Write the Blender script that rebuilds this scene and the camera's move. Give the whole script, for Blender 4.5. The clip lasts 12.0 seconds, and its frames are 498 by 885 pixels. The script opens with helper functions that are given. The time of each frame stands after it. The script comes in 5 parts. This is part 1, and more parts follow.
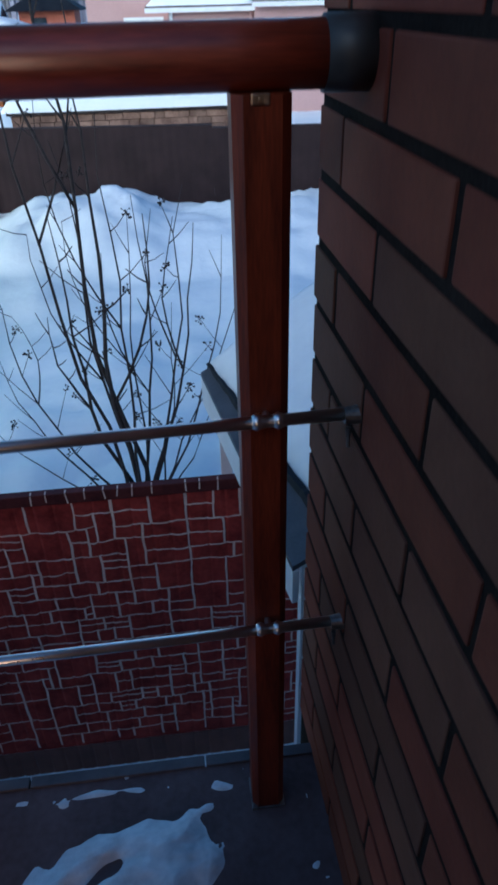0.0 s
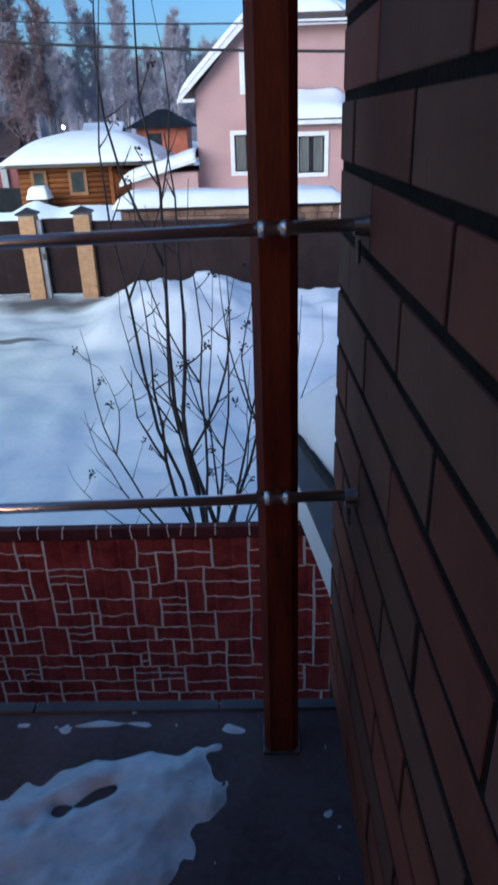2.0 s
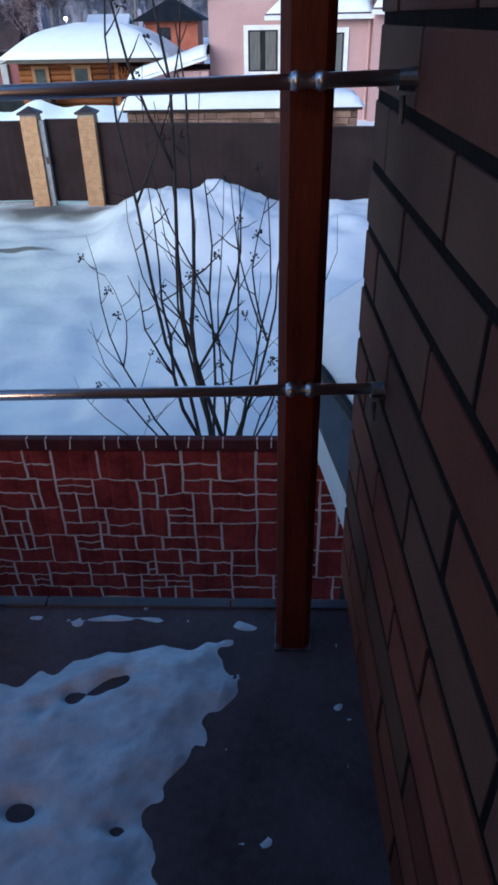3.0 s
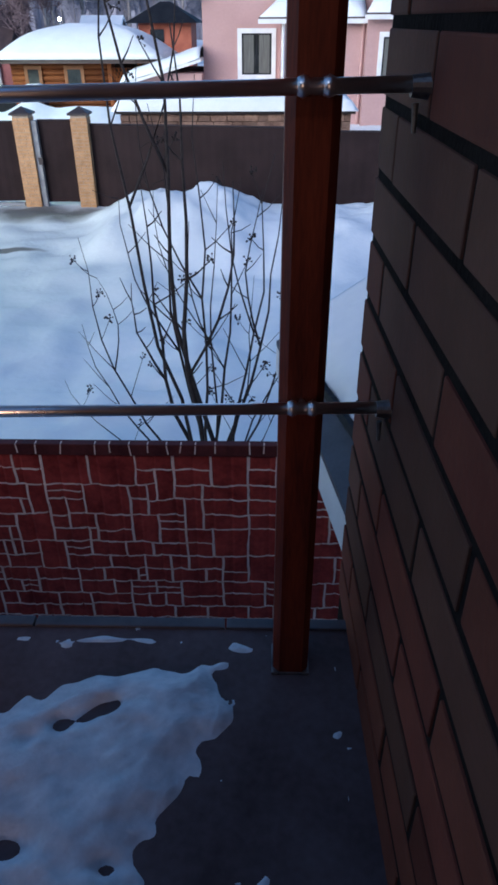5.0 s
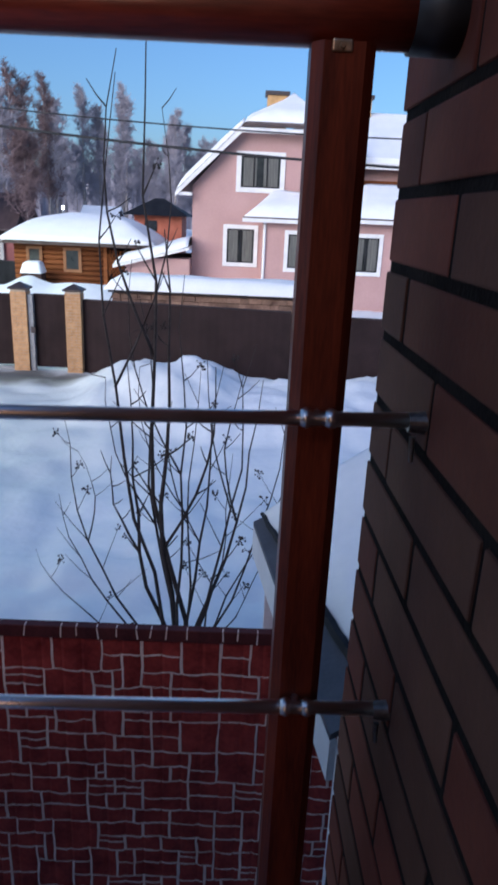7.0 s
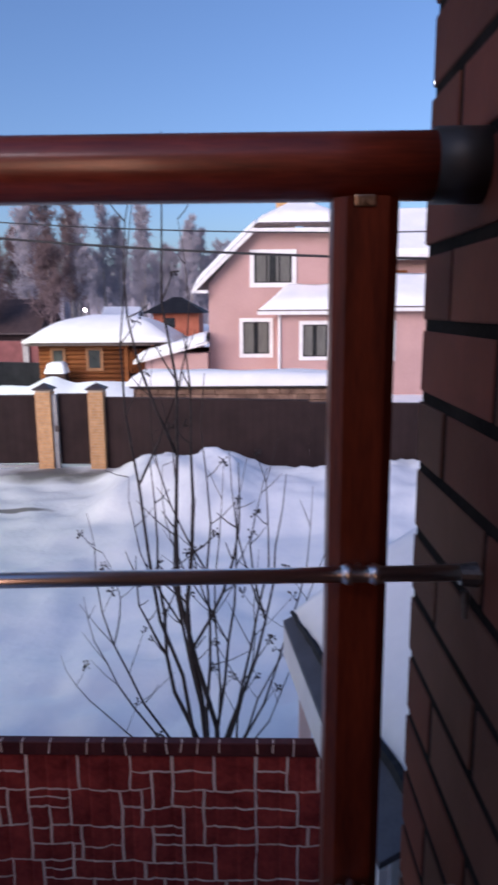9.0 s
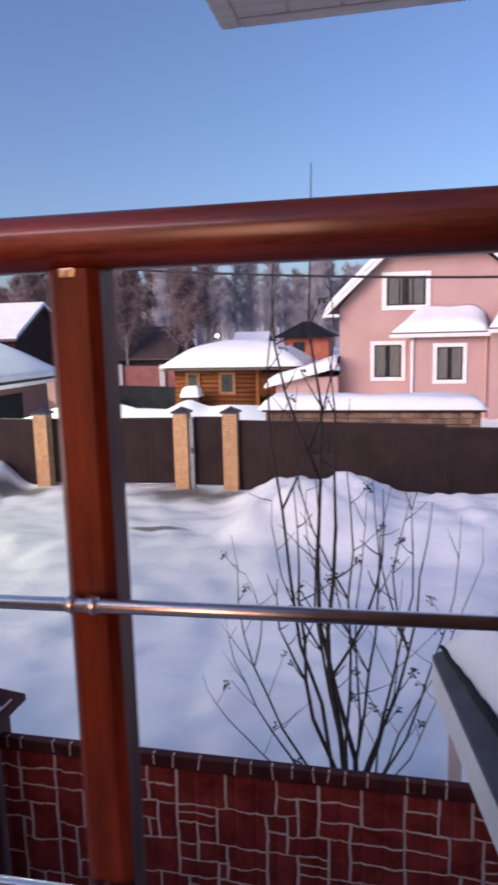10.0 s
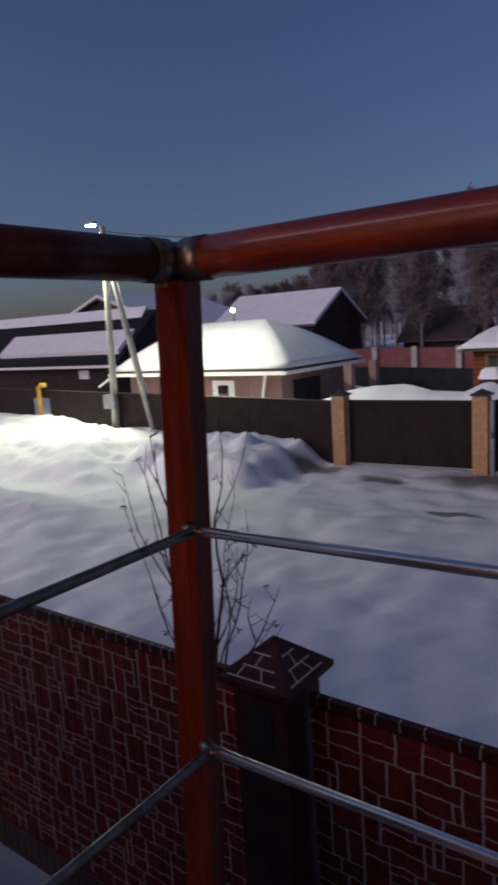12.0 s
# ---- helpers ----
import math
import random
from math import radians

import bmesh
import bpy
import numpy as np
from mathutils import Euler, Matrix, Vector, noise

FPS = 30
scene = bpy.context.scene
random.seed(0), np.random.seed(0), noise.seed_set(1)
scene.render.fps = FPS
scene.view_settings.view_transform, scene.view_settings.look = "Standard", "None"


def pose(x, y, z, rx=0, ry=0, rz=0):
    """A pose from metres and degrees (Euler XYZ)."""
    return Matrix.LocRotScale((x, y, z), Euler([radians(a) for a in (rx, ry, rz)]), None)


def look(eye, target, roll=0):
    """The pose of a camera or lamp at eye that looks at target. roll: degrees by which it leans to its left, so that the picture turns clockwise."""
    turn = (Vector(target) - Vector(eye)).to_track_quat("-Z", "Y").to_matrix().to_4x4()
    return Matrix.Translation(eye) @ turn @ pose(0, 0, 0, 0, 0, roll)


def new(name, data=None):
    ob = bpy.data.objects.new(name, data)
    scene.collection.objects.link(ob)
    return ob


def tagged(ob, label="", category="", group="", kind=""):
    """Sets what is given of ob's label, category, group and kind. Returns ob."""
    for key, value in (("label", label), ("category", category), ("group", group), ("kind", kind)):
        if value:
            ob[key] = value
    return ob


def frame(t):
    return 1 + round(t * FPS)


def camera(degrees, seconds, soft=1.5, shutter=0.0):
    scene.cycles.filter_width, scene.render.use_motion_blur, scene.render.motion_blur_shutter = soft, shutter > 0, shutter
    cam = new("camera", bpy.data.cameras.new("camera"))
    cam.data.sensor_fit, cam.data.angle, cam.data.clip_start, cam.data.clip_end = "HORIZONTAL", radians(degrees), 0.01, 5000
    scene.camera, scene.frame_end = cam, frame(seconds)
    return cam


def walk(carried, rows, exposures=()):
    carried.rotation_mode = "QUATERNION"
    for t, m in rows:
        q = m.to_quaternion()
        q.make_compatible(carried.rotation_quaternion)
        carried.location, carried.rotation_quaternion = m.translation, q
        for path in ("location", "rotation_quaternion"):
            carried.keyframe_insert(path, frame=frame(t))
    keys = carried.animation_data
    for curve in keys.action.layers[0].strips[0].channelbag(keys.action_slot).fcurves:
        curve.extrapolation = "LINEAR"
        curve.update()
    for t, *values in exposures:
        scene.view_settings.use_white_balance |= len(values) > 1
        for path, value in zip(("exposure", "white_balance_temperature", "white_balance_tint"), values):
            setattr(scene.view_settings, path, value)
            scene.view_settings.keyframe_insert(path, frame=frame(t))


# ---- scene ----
cam = camera(40.5, 12.0, soft=3.0, shutter=0.4)
PATH = [
    (0, (-0.073, -0.617, 1.117), (0.104, 1.042, 0.014), -1.4),
    (0.5, (-0.083, -0.634, 1.018), (0.091, 1.139, 0.109), -1.0),
    (0.8, (-0.064, -0.631, 0.976), (0.029, 1.225, 0.262), -1.3),
    (1, (-0.063, -0.629, 0.924), (-0.002, 1.242, 0.219), -1.6),
    (1.5, (-0.049, -0.731, 0.884), (-0.082, 1.105, 0.091), -1.0),
    (2, (-0.005, -0.736, 0.854), (-0.055, 1.07, -0.005), -2.0),
    (2.5, (-0.006, -0.737, 0.82), (-0.036, 0.981, -0.204), -1.2),
    (3, (-0.023, -0.717, 0.806), (-0.093, 0.973, -0.261), -1.1),
    (3.3, (-0.019, -0.714, 0.807), (-0.073, 0.973, -0.233), -1.3),
    (3.5, (-0.017, -0.712, 0.8), (-0.05, 0.974, -0.276), -1.5),
    (3.7, (-0.024, -0.707, 0.801), (-0.11, 1.003, -0.231), -1.7),
    (5.3, (-0.034, -0.676, 0.807), (-0.073, 1.016, -0.257), -0.1),
    (5.5, (-0.035, -0.686, 0.818), (-0.079, 1.016, -0.231), -0.2),
    (6, (-0.044, -0.693, 0.852), (-0.082, 1.076, -0.08), -0.4),
    (6.5, (-0.052, -0.668, 0.887), (-0.092, 1.179, 0.122), 1.4),
    (7, (-0.059, -0.608, 0.923), (-0.035, 1.288, 0.286), 2.6),
    (7.2, (-0.055, -0.591, 0.936), (-0.011, 1.316, 0.336), 1.9),
    (8.8, (-0.057, -0.559, 0.965), (-0.021, 1.398, 0.555), -0.1),
    (9, (-0.07, -0.559, 0.97), (-0.117, 1.402, 0.579), -0.4),
    (9.5, (-0.116, -0.577, 0.985), (-0.316, 1.385, 0.649), -1.0),
    (10, (-0.206, -0.589, 0.992), (-0.622, 1.341, 0.674), -1.4),
    (10.5, (-0.249, -0.6, 0.987), (-0.861, 1.275, 0.656), -1.4),
    (11, (-0.288, -0.616, 0.984), (-1.089, 1.185, 0.648), -2.1),
    (11.5, (-0.318, -0.637, 0.984), (-1.295, 1.073, 0.638), -2.8),
    (12, (-0.326, -0.661, 0.988), (-1.505, 0.919, 0.656), -3.6),
]
# seconds, stops, kelvin, tint: the phone warms and darkens its picture as the dark garden gives way to the sky
EXPOSURES = [(0.0, 1.23, 4950, -3), (1.5, 1.26, 5250, 5), (3.0, 1.3, 5200, 5), (6.5, 1.26, 5550, 10), (7.0, 1.26, 5600, 12), (9.0, 1.35, 6200, 25), (9.6, 1.4, 6550, 28), (10.1, 1.38, 6650, 30), (10.6, 0.42, 6550, 33), (11.0, -0.17, 6500, 35), (11.5, -0.37, 6400, 36), (12.0, -0.37, 6350, 36)]
walk(cam, [(t, look(eye, target, roll)) for t, eye, target, roll in PATH], EXPOSURES)

# ---- light: clear dusk sky, the sun just gone behind the house ----
world = bpy.data.worlds.new("world")
scene.world = world
world.use_nodes = True
wn, wl = world.node_tree.nodes, world.node_tree.links
sky = wn.new("ShaderNodeTexSky")
sky.sky_type, sky.sun_disc = "NISHITA", False
sky.sun_elevation, sky.sun_rotation = radians(14.0), radians(222)
sky.air_density, sky.dust_density, sky.ozone_density = 1.0, 2.0, 4.2
wn["Background"].inputs["Strength"].default_value = 0.078
wl.new(sky.outputs["Color"], wn["Background"].inputs["Color"])
sun = new("sun", bpy.data.lights.new("sun", "SUN"))
sun.data.energy, sun.data.angle, sun.data.color = 0.9, radians(35), (1.0, 0.87, 0.82)
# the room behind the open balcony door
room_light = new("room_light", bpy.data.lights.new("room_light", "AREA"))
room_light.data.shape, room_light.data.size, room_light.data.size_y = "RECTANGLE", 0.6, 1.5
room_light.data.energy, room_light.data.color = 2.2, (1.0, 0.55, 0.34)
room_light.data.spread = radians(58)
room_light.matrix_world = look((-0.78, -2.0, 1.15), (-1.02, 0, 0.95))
sun.matrix_world = look((-13, -24, 13.0), (0, 0, 0))


# ---- materials ----
def surface(name, dark, light, scale=6.0, rough=0.7, metal=0.0, bump=0.2, fine=60.0, vary=0.0, stretch=(1, 1, 1), coat=0.0, depth=0.01, spec=0.5):
    """Principled surface with stains at one scale, grain at another, and a difference from piece to piece."""
    m = bpy.data.materials.new(name)
    m.use_nodes = True
    n, l = m.node_tree.nodes, m.node_tree.links
    p = n["Principled BSDF"]
    co, mp = n.new("ShaderNodeTexCoord"), n.new("ShaderNodeMapping")
    mp.inputs["Scale"].default_value = stretch
    l.new(co.outputs["Object"], mp.inputs["Vector"])
    big, small = n.new("ShaderNodeTexNoise"), n.new("ShaderNodeTexNoise")
    for t, s, d in ((big, scale, 4), (small, fine, 6)):
        t.inputs["Scale"].default_value, t.inputs["Detail"].default_value = s, d
        l.new(mp.outputs["Vector"], t.inputs["Vector"])
    add = n.new("ShaderNodeMath")
    add.operation = "MULTIPLY_ADD"
    add.inputs[1].default_value = 0.45
    l.new(small.outputs["Fac"], add.inputs[0])
    l.new(big.outputs["Fac"], add.inputs[2])
    ramp = n.new("ShaderNodeValToRGB")
    ramp.color_ramp.elements[0].position, ramp.color_ramp.elements[1].position = 0.5, 0.95
    ramp.color_ramp.elements[0].color, ramp.color_ramp.elements[1].color = (*dark, 1), (*light, 1)
    l.new(add.outputs[0], ramp.inputs["Fac"])
    col = ramp.outputs["Color"]
    if vary:
        info, hsv, rng = n.new("ShaderNodeObjectInfo"), n.new("ShaderNodeHueSaturation"), n.new("ShaderNodeMapRange")
        rng.inputs["To Min"].default_value, rng.inputs["To Max"].default_value = 1 - vary, 1 + vary
        l.new(info.outputs["Random"], rng.inputs["Value"])
        l.new(rng.outputs["Result"], hsv.inputs["Value"])
        l.new(col, hsv.inputs["Color"])
        col = hsv.outputs["Color"]
    l.new(col, p.inputs["Base Color"])
    rr = n.new("ShaderNodeMapRange")
    rr.inputs["To Min"].default_value, rr.inputs["To Max"].default_value = max(0.03, rough - 0.1), min(1, rough + 0.1)
    l.new(small.outputs["Fac"], rr.inputs["Value"])
    l.new(rr.outputs["Result"], p.inputs["Roughness"])
    p.inputs["Metallic"].default_value = metal
    p.inputs["Specular IOR Level"].default_value = spec
    p.inputs["Coat Weight"].default_value = coat
    p.inputs["Coat Roughness"].default_value = 0.16
    if bump:
        b = n.new("ShaderNodeBump")
        b.inputs["Strength"].default_value, b.inputs["Distance"].default_value = bump, depth
        l.new(add.outputs[0], b.inputs["Height"])
        l.new(b.outputs["Normal"], p.inputs["Normal"])
    return m


def glow(name, colour, power):
    m = bpy.data.materials.new(name)
    m.use_nodes = True
    p = m.node_tree.nodes["Principled BSDF"]
    p.inputs["Emission Color"].default_value, p.inputs["Emission Strength"].default_value = (*colour, 1), power
    return m


WOOD = surface("varnished_wood", (0.085, 0.012, 0.006), (0.27, 0.045, 0.018), 5, 0.42, bump=0.08, fine=40, stretch=(1, 9, 9), coat=0.45, depth=0.002)
POSTWOOD = surface("varnished_post", (0.060, 0.009, 0.004), (0.20, 0.035, 0.012), 5, 0.45, bump=0.08, fine=40, stretch=(9, 9, 1), coat=0.06, spec=0.25, depth=0.002)
STEEL = surface("stainless_steel", (0.72, 0.70, 0.69), (0.86, 0.84, 0.83), 20, 0.31, 1.0, bump=0.0, fine=12)
OLDSTEEL = surface("dull_steel", (0.10, 0.095, 0.09), (0.32, 0.30, 0.28), 40, 0.4, 0.9, bump=0.1, fine=200)
BRASSY = surface("tarnished_bracket", (0.30, 0.24, 0.17), (0.62, 0.52, 0.40), 60, 0.35, 1.0, bump=0.1, fine=200)
BLACKPLASTIC = surface("black_cap", (0.015, 0.015, 0.016), (0.03, 0.03, 0.03), 30, 0.5, bump=0.05)
MORTAR = surface("dark_mortar", (0.010, 0.008, 0.007), (0.024, 0.019, 0.017), 12, 0.95, bump=0.5, fine=150, spec=0.03)
BRICKS = [
    surface("brown_brick", (0.098, 0.028, 0.016), (0.158, 0.049, 0.029), 9, 0.75, bump=0.25, fine=120, vary=0.25, depth=0.004, spec=0.15),
    surface("grey_brick", (0.086, 0.036, 0.022), (0.135, 0.060, 0.039), 9, 0.75, bump=0.25, fine=120, vary=0.25, depth=0.004, spec=0.15),
    surface("red_brick", (0.100, 0.025, 0.015), (0.160, 0.045, 0.028), 9, 0.75, bump=0.25, fine=120, vary=0.25, depth=0.004, spec=0.15),
]
FLOOR = surface("wet_dark_tile", (0.070, 0.046, 0.045), (0.150, 0.108, 0.108), 7, 0.6, bump=0.15, fine=80, spec=0.2)
EDGE = surface("slab_edge_tile", (0.06, 0.053, 0.058), (0.12, 0.108, 0.115), 8, 0.6, bump=0.2, fine=70)
SNOW = surface("snow", (0.82, 0.84, 0.87), (0.91, 0.92, 0.93), 1.3, 0.85, bump=0.35, fine=14, depth=0.03)
FINESNOW = surface("trodden_snow", (0.50, 0.53, 0.57), (0.78, 0.81, 0.84), 22, 0.8, bump=0.7, fine=90, depth=0.006)
SHEET = surface("printed_red_sheet", (0.18, 0.016, 0.012), (0.44, 0.056, 0.040), 6, 0.65, bump=0.05, fine=34, spec=0.2)
JOINT = surface("printed_joint", (0.72, 0.47, 0.37), (0.93, 0.71, 0.59), 9, 0.7, bump=0.05, spec=0.2)
SHEETTRIM = surface("dark_red_trim", (0.060, 0.013, 0.012), (0.13, 0.030, 0.026), 6, 0.5, bump=0.05, spec=0.18)
BROWNFENCE = surface("brown_sheet", (0.020, 0.0125, 0.0125), (0.034, 0.021, 0.021), 2, 0.7, bump=0.05, spec=0.12)
PLINTH = surface("brown_plinth_sheet", (0.13, 0.050, 0.033), (0.21, 0.085, 0.058), 5, 0.6, bump=0.05)
YELLOWBRICK = surface("yellow_brick", (0.40, 0.215, 0.095), (0.60, 0.35, 0.17), 8, 0.8, bump=0.2, fine=40, vary=0.12)
PALEMORTAR = surface("pale_mortar", (0.38, 0.30, 0.22), (0.48, 0.38, 0.29), 12, 0.9)
DARKCAP = surface("dark_metal_cap", (0.03, 0.022, 0.022), (0.055, 0.04, 0.04), 5, 0.45)
GREYMETAL = surface("grey_metal", (0.22, 0.22, 0.23), (0.34, 0.34, 0.35), 6, 0.5)
PINK = surface("pink_plaster", (0.44, 0.265, 0.242), (0.52, 0.325, 0.30), 0.6, 0.85, bump=0.15, fine=12)
MAUVE = surface("mauve_plaster", (0.20, 0.105, 0.10), (0.27, 0.15, 0.14), 0.6, 0.85, bump=0.15, fine=12)
WHITE = surface("white_paint", (0.70, 0.68, 0.67), (0.82, 0.81, 0.80), 3, 0.55, bump=0.05)
GLASS = surface("dark_window", (0.012, 0.014, 0.015), (0.04, 0.042, 0.042), 2.5, 0.08, bump=0.0)
CURTAIN = surface("curtain", (0.07, 0.07, 0.062), (0.17, 0.165, 0.15), 6, 0.8, stretch=(6, 1, 0.2))
ROOFMETAL = surface("brown_roof_metal", (0.05, 0.032, 0.030), (0.10, 0.065, 0.058), 2, 0.5)
CANOPY = surface("grey_roof_metal", (0.050, 0.048, 0.055), (0.095, 0.090, 0.105), 5, 0.55, bump=0.1)
CHIMNEY = surface("ochre_chimney", (0.42, 0.25, 0.10), (0.58, 0.36, 0.16), 5, 0.8)
SURROUND = surface("stained_boards", (0.20, 0.080, 0.030), (0.28, 0.12, 0.046), 3, 0.7)
LOG = surface("stained_logs", (0.155, 0.050, 0.017), (0.235, 0.082, 0.028), 2, 0.75, stretch=(0.4, 4, 6), spec=0.15)
STONE = surface("rough_stone", (0.14, 0.078, 0.054), (0.33, 0.205, 0.145), 3, 0.9, bump=0.6, fine=20, vary=0.3, depth=0.03)
BARK = surface("dark_bark", (0.020, 0.016, 0.014), (0.055, 0.045, 0.040), 30, 0.9, bump=0.3)
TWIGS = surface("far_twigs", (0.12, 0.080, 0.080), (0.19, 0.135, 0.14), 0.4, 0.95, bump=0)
# distance haze is mixed into this pale twig colour, there is no frost
HAZETWIGS = surface("hazed_twigs", (0.25, 0.23, 0.26), (0.37, 0.35, 0.39), 0.4, 0.95, bump=0)
BIRCH = surface("birch_bark", (0.22, 0.18, 0.16), (0.45, 0.40, 0.37), 3, 0.9)
CONCRETE = surface("pale_concrete", (0.36, 0.35, 0.31), (0.52, 0.50, 0.45), 4, 0.85, bump=0.2)
DARKWALL = surface("dark_timber", (0.030, 0.019, 0.018), (0.062, 0.040, 0.037), 2, 0.8, stretch=(1, 1, 5), spec=0.1)
REDWALL = surface("orange_red_brick", (0.32, 0.085, 0.045), (0.46, 0.14, 0.075), 2, 0.8)
ROSEFENCE = surface("dull_red_fence", (0.17, 0.055, 0.05), (0.26, 0.09, 0.08), 2, 0.8)
BLACKROOF = surface("black_roof", (0.010, 0.010, 0.012), (0.024, 0.024, 0.027), 2, 0.65, spec=0.15)
YELLOWPIPE = surface("yellow_pipe", (0.55, 0.30, 0.02), (0.70, 0.42, 0.04), 8, 0.5)
CABLE = surface("black_cable", (0.012, 0.012, 0.014), (0.02, 0.02, 0.022), 8, 0.7, bump=0)
SOFFIT = surface("pale_soffit", (0.50, 0.45, 0.42), (0.66, 0.60, 0.56), 3, 0.6, stretch=(0.5, 8, 1))
ICE = surface("slush", (0.13, 0.125, 0.11), (0.36, 0.36, 0.34), 2, 0.35, bump=0.2)


# ---- building helpers ----
def part(name, bm, material, parent=None, label="", smooth=False):
    """Links a bmesh as one mesh object, under a thing or part if one is given."""
    me = bpy.data.meshes.new(name)
    bm.to_mesh(me)
    bm.free()
    me.materials.append(material)
    if smooth:
        me.polygons.foreach_set("use_smooth", [True] * len(me.polygons))
    ob = new(name, me)
    if parent:
        ob.parent = parent
        ob.matrix_parent_inverse = Matrix.Translation(-parent.matrix_basis.translation) if parent.type == "EMPTY" else Matrix()
    if label:
        ob["label"] = label
    return ob


def empty(name, x, y, z, label, category, group="", kind=""):
    ob = new(name)
    ob.matrix_basis = pose(x, y, z)
    ob.empty_display_size = 0.1
    return tagged(ob, label, category, group, kind)


def box(bm, x0, x1, y0, y1, z0, z1, bevel=0.0, turn=None, steps=2):
    r = bmesh.ops.create_cube(bm, size=1)
    bmesh.ops.scale(bm, vec=(x1 - x0, y1 - y0, z1 - z0), verts=r["verts"])
    bmesh.ops.translate(bm, vec=((x0 + x1) / 2, (y0 + y1) / 2, (z0 + z1) / 2), verts=r["verts"])
    if bevel:
        es = list({e for v in r["verts"] for e in v.link_edges})
        bmesh.ops.bevel(bm, geom=es, offset=bevel, segments=steps, affect="EDGES", profile=0.6)
    if turn:
        bmesh.ops.transform(bm, matrix=turn, verts=bm.verts)
    return bm


def boxed(*a, **k):
    return box(bmesh.new(), *a, **k)


def tube(bm, pts, radii, sides=8, caps=True):
    """A tapered round rod through the points."""
    pts = [Vector(p) for p in pts]
    radii = radii if hasattr(radii, "__len__") else [radii] * len(pts)
    rings = []
    for i, p in enumerate(pts):
        d = (pts[min(i + 1, len(pts) - 1)] - pts[max(i - 1, 0)]).normalized()
        a = d.cross(Vector((0, 0, 1)) if abs(d.z) < 0.9 else Vector((0, 1, 0))).normalized()
        b = d.cross(a)
        rings.append([bm.verts.new(p + radii[i] * (math.cos(2 * math.pi * k / sides) * a + math.sin(2 * math.pi * k / sides) * b)) for k in range(sides)])
    for r, s in zip(rings, rings[1:]):
        for k in range(sides):
            bm.faces.new((r[k], r[(k + 1) % sides], s[(k + 1) % sides], s[k]))
    if caps:
        bm.faces.new(rings[0][::-1])
        bm.faces.new(rings[-1])
    return bm


def tubed(*a, **k):
    return tube(bmesh.new(), *a, **k)


def prism(outline, axis, a, b):
    """A solid from an outline in the plane across the axis ('x': y,z; 'y': x,z; 'z': x,y), from a to b."""
    bm = bmesh.new()
    place = {"x": lambda p, d: (d, p[0], p[1]), "y": lambda p, d: (p[0], d, p[1]), "z": lambda p, d: (p[0], p[1], d)}[axis]
    lo, hi = [bm.verts.new(place(p, a)) for p in outline], [bm.verts.new(place(p, b)) for p in outline]
    bm.faces.new(lo)
    bm.faces.new(hi[::-1])
    for i in range(len(lo)):
        j = (i + 1) % len(lo)
        bm.faces.new((lo[i], hi[i], hi[j], lo[j]))
    bmesh.ops.recalc_face_normals(bm, faces=bm.faces)
    return bm


def hip(x0, x1, y0, y1, z0, z1, ridge=0.0, rows=1, swell=0.0):
    """A hipped roof or snow cover over a rectangle; ridge: half its length along x; swell rounds it."""
    bm = bmesh.new()
    cx, cy = (x0 + x1) / 2, (y0 + y1) / 2
    rings = []
    for i in range(rows + 1):
        f = i / rows
        z = z0 + (z1 - z0) * (f + swell * math.sin(math.pi * f))
        hx, hy = (x1 - x0) / 2 * (1 - f) + ridge * f, (y1 - y0) / 2 * (1 - f) + 0.02 * f
        n = 10
        ring = []
        for a, b in (((-hx, -hy), (hx, -hy)), ((hx, -hy), (hx, hy)), ((hx, hy), (-hx, hy)), ((-hx, hy), (-hx, -hy))):
            for k in range(n):
                u = k / n
                x, y = cx + a[0] + (b[0] - a[0]) * u, cy + a[1] + (b[1] - a[1]) * u
                ring.append(bm.verts.new((x, y, z + (swell * 0.25 * noise.noise((x * 0.7, y * 0.7, z)) if i else 0))))
        rings.append(ring)
    bm.faces.new(rings[0][::-1])
    for r, s in zip(rings, rings[1:]):
        for k in range(len(r)):
            bm.faces.new((r[k], r[(k + 1) % len(r)], s[(k + 1) % len(r)], s[k]))
    bm.faces.new(rings[-1])
    return bm


def drift(x0, x1, y0, y1, z, height, cell=0.25, seed=0.0, round_=0.5):
    """A snow cushion on a flat top, rounded to its edges."""
    bm = bmesh.new()
    nx, ny = max(3, int((x1 - x0) / cell)), max(3, int((y1 - y0) / cell))
    top = {}
    for i in range(nx + 1):
        for j in range(ny + 1):
            x, y = x0 + (x1 - x0) * i / nx, y0 + (y1 - y0) * j / ny
            d = min(x - x0, x1 - x, y - y0, y1 - y) / round_
            h = height * (1 - max(0, 1 - d) ** 2.5) * (1 + 0.25 * noise.noise((x * 0.8 + seed, y * 0.8, seed)))
            top[i, j] = bm.verts.new((x, y, z + max(h, 0.0)))
    for i in range(nx):
        for j in range(ny):
            bm.faces.new((top[i, j], top[i + 1, j], top[i + 1, j + 1], top[i, j + 1]))
    rim = [top[i, 0] for i in range(nx + 1)] + [top[nx, j] for j in range(1, ny + 1)] + [top[i, ny] for i in range(nx - 1, -1, -1)] + [top[0, j] for j in range(ny - 1, 0, -1)]
    low = [bm.verts.new((v.co.x, v.co.y, z - 0.03)) for v in rim]
    for k in range(len(rim)):
        j = (k + 1) % len(rim)
        bm.faces.new((rim[k], low[k], low[j], rim[j]))
    bm.faces.new(low)
    return bm


# ---- ground: one snow sheet with banks, from the garden to the horizon ----
GROUND, YARD = -3.0, -4.1


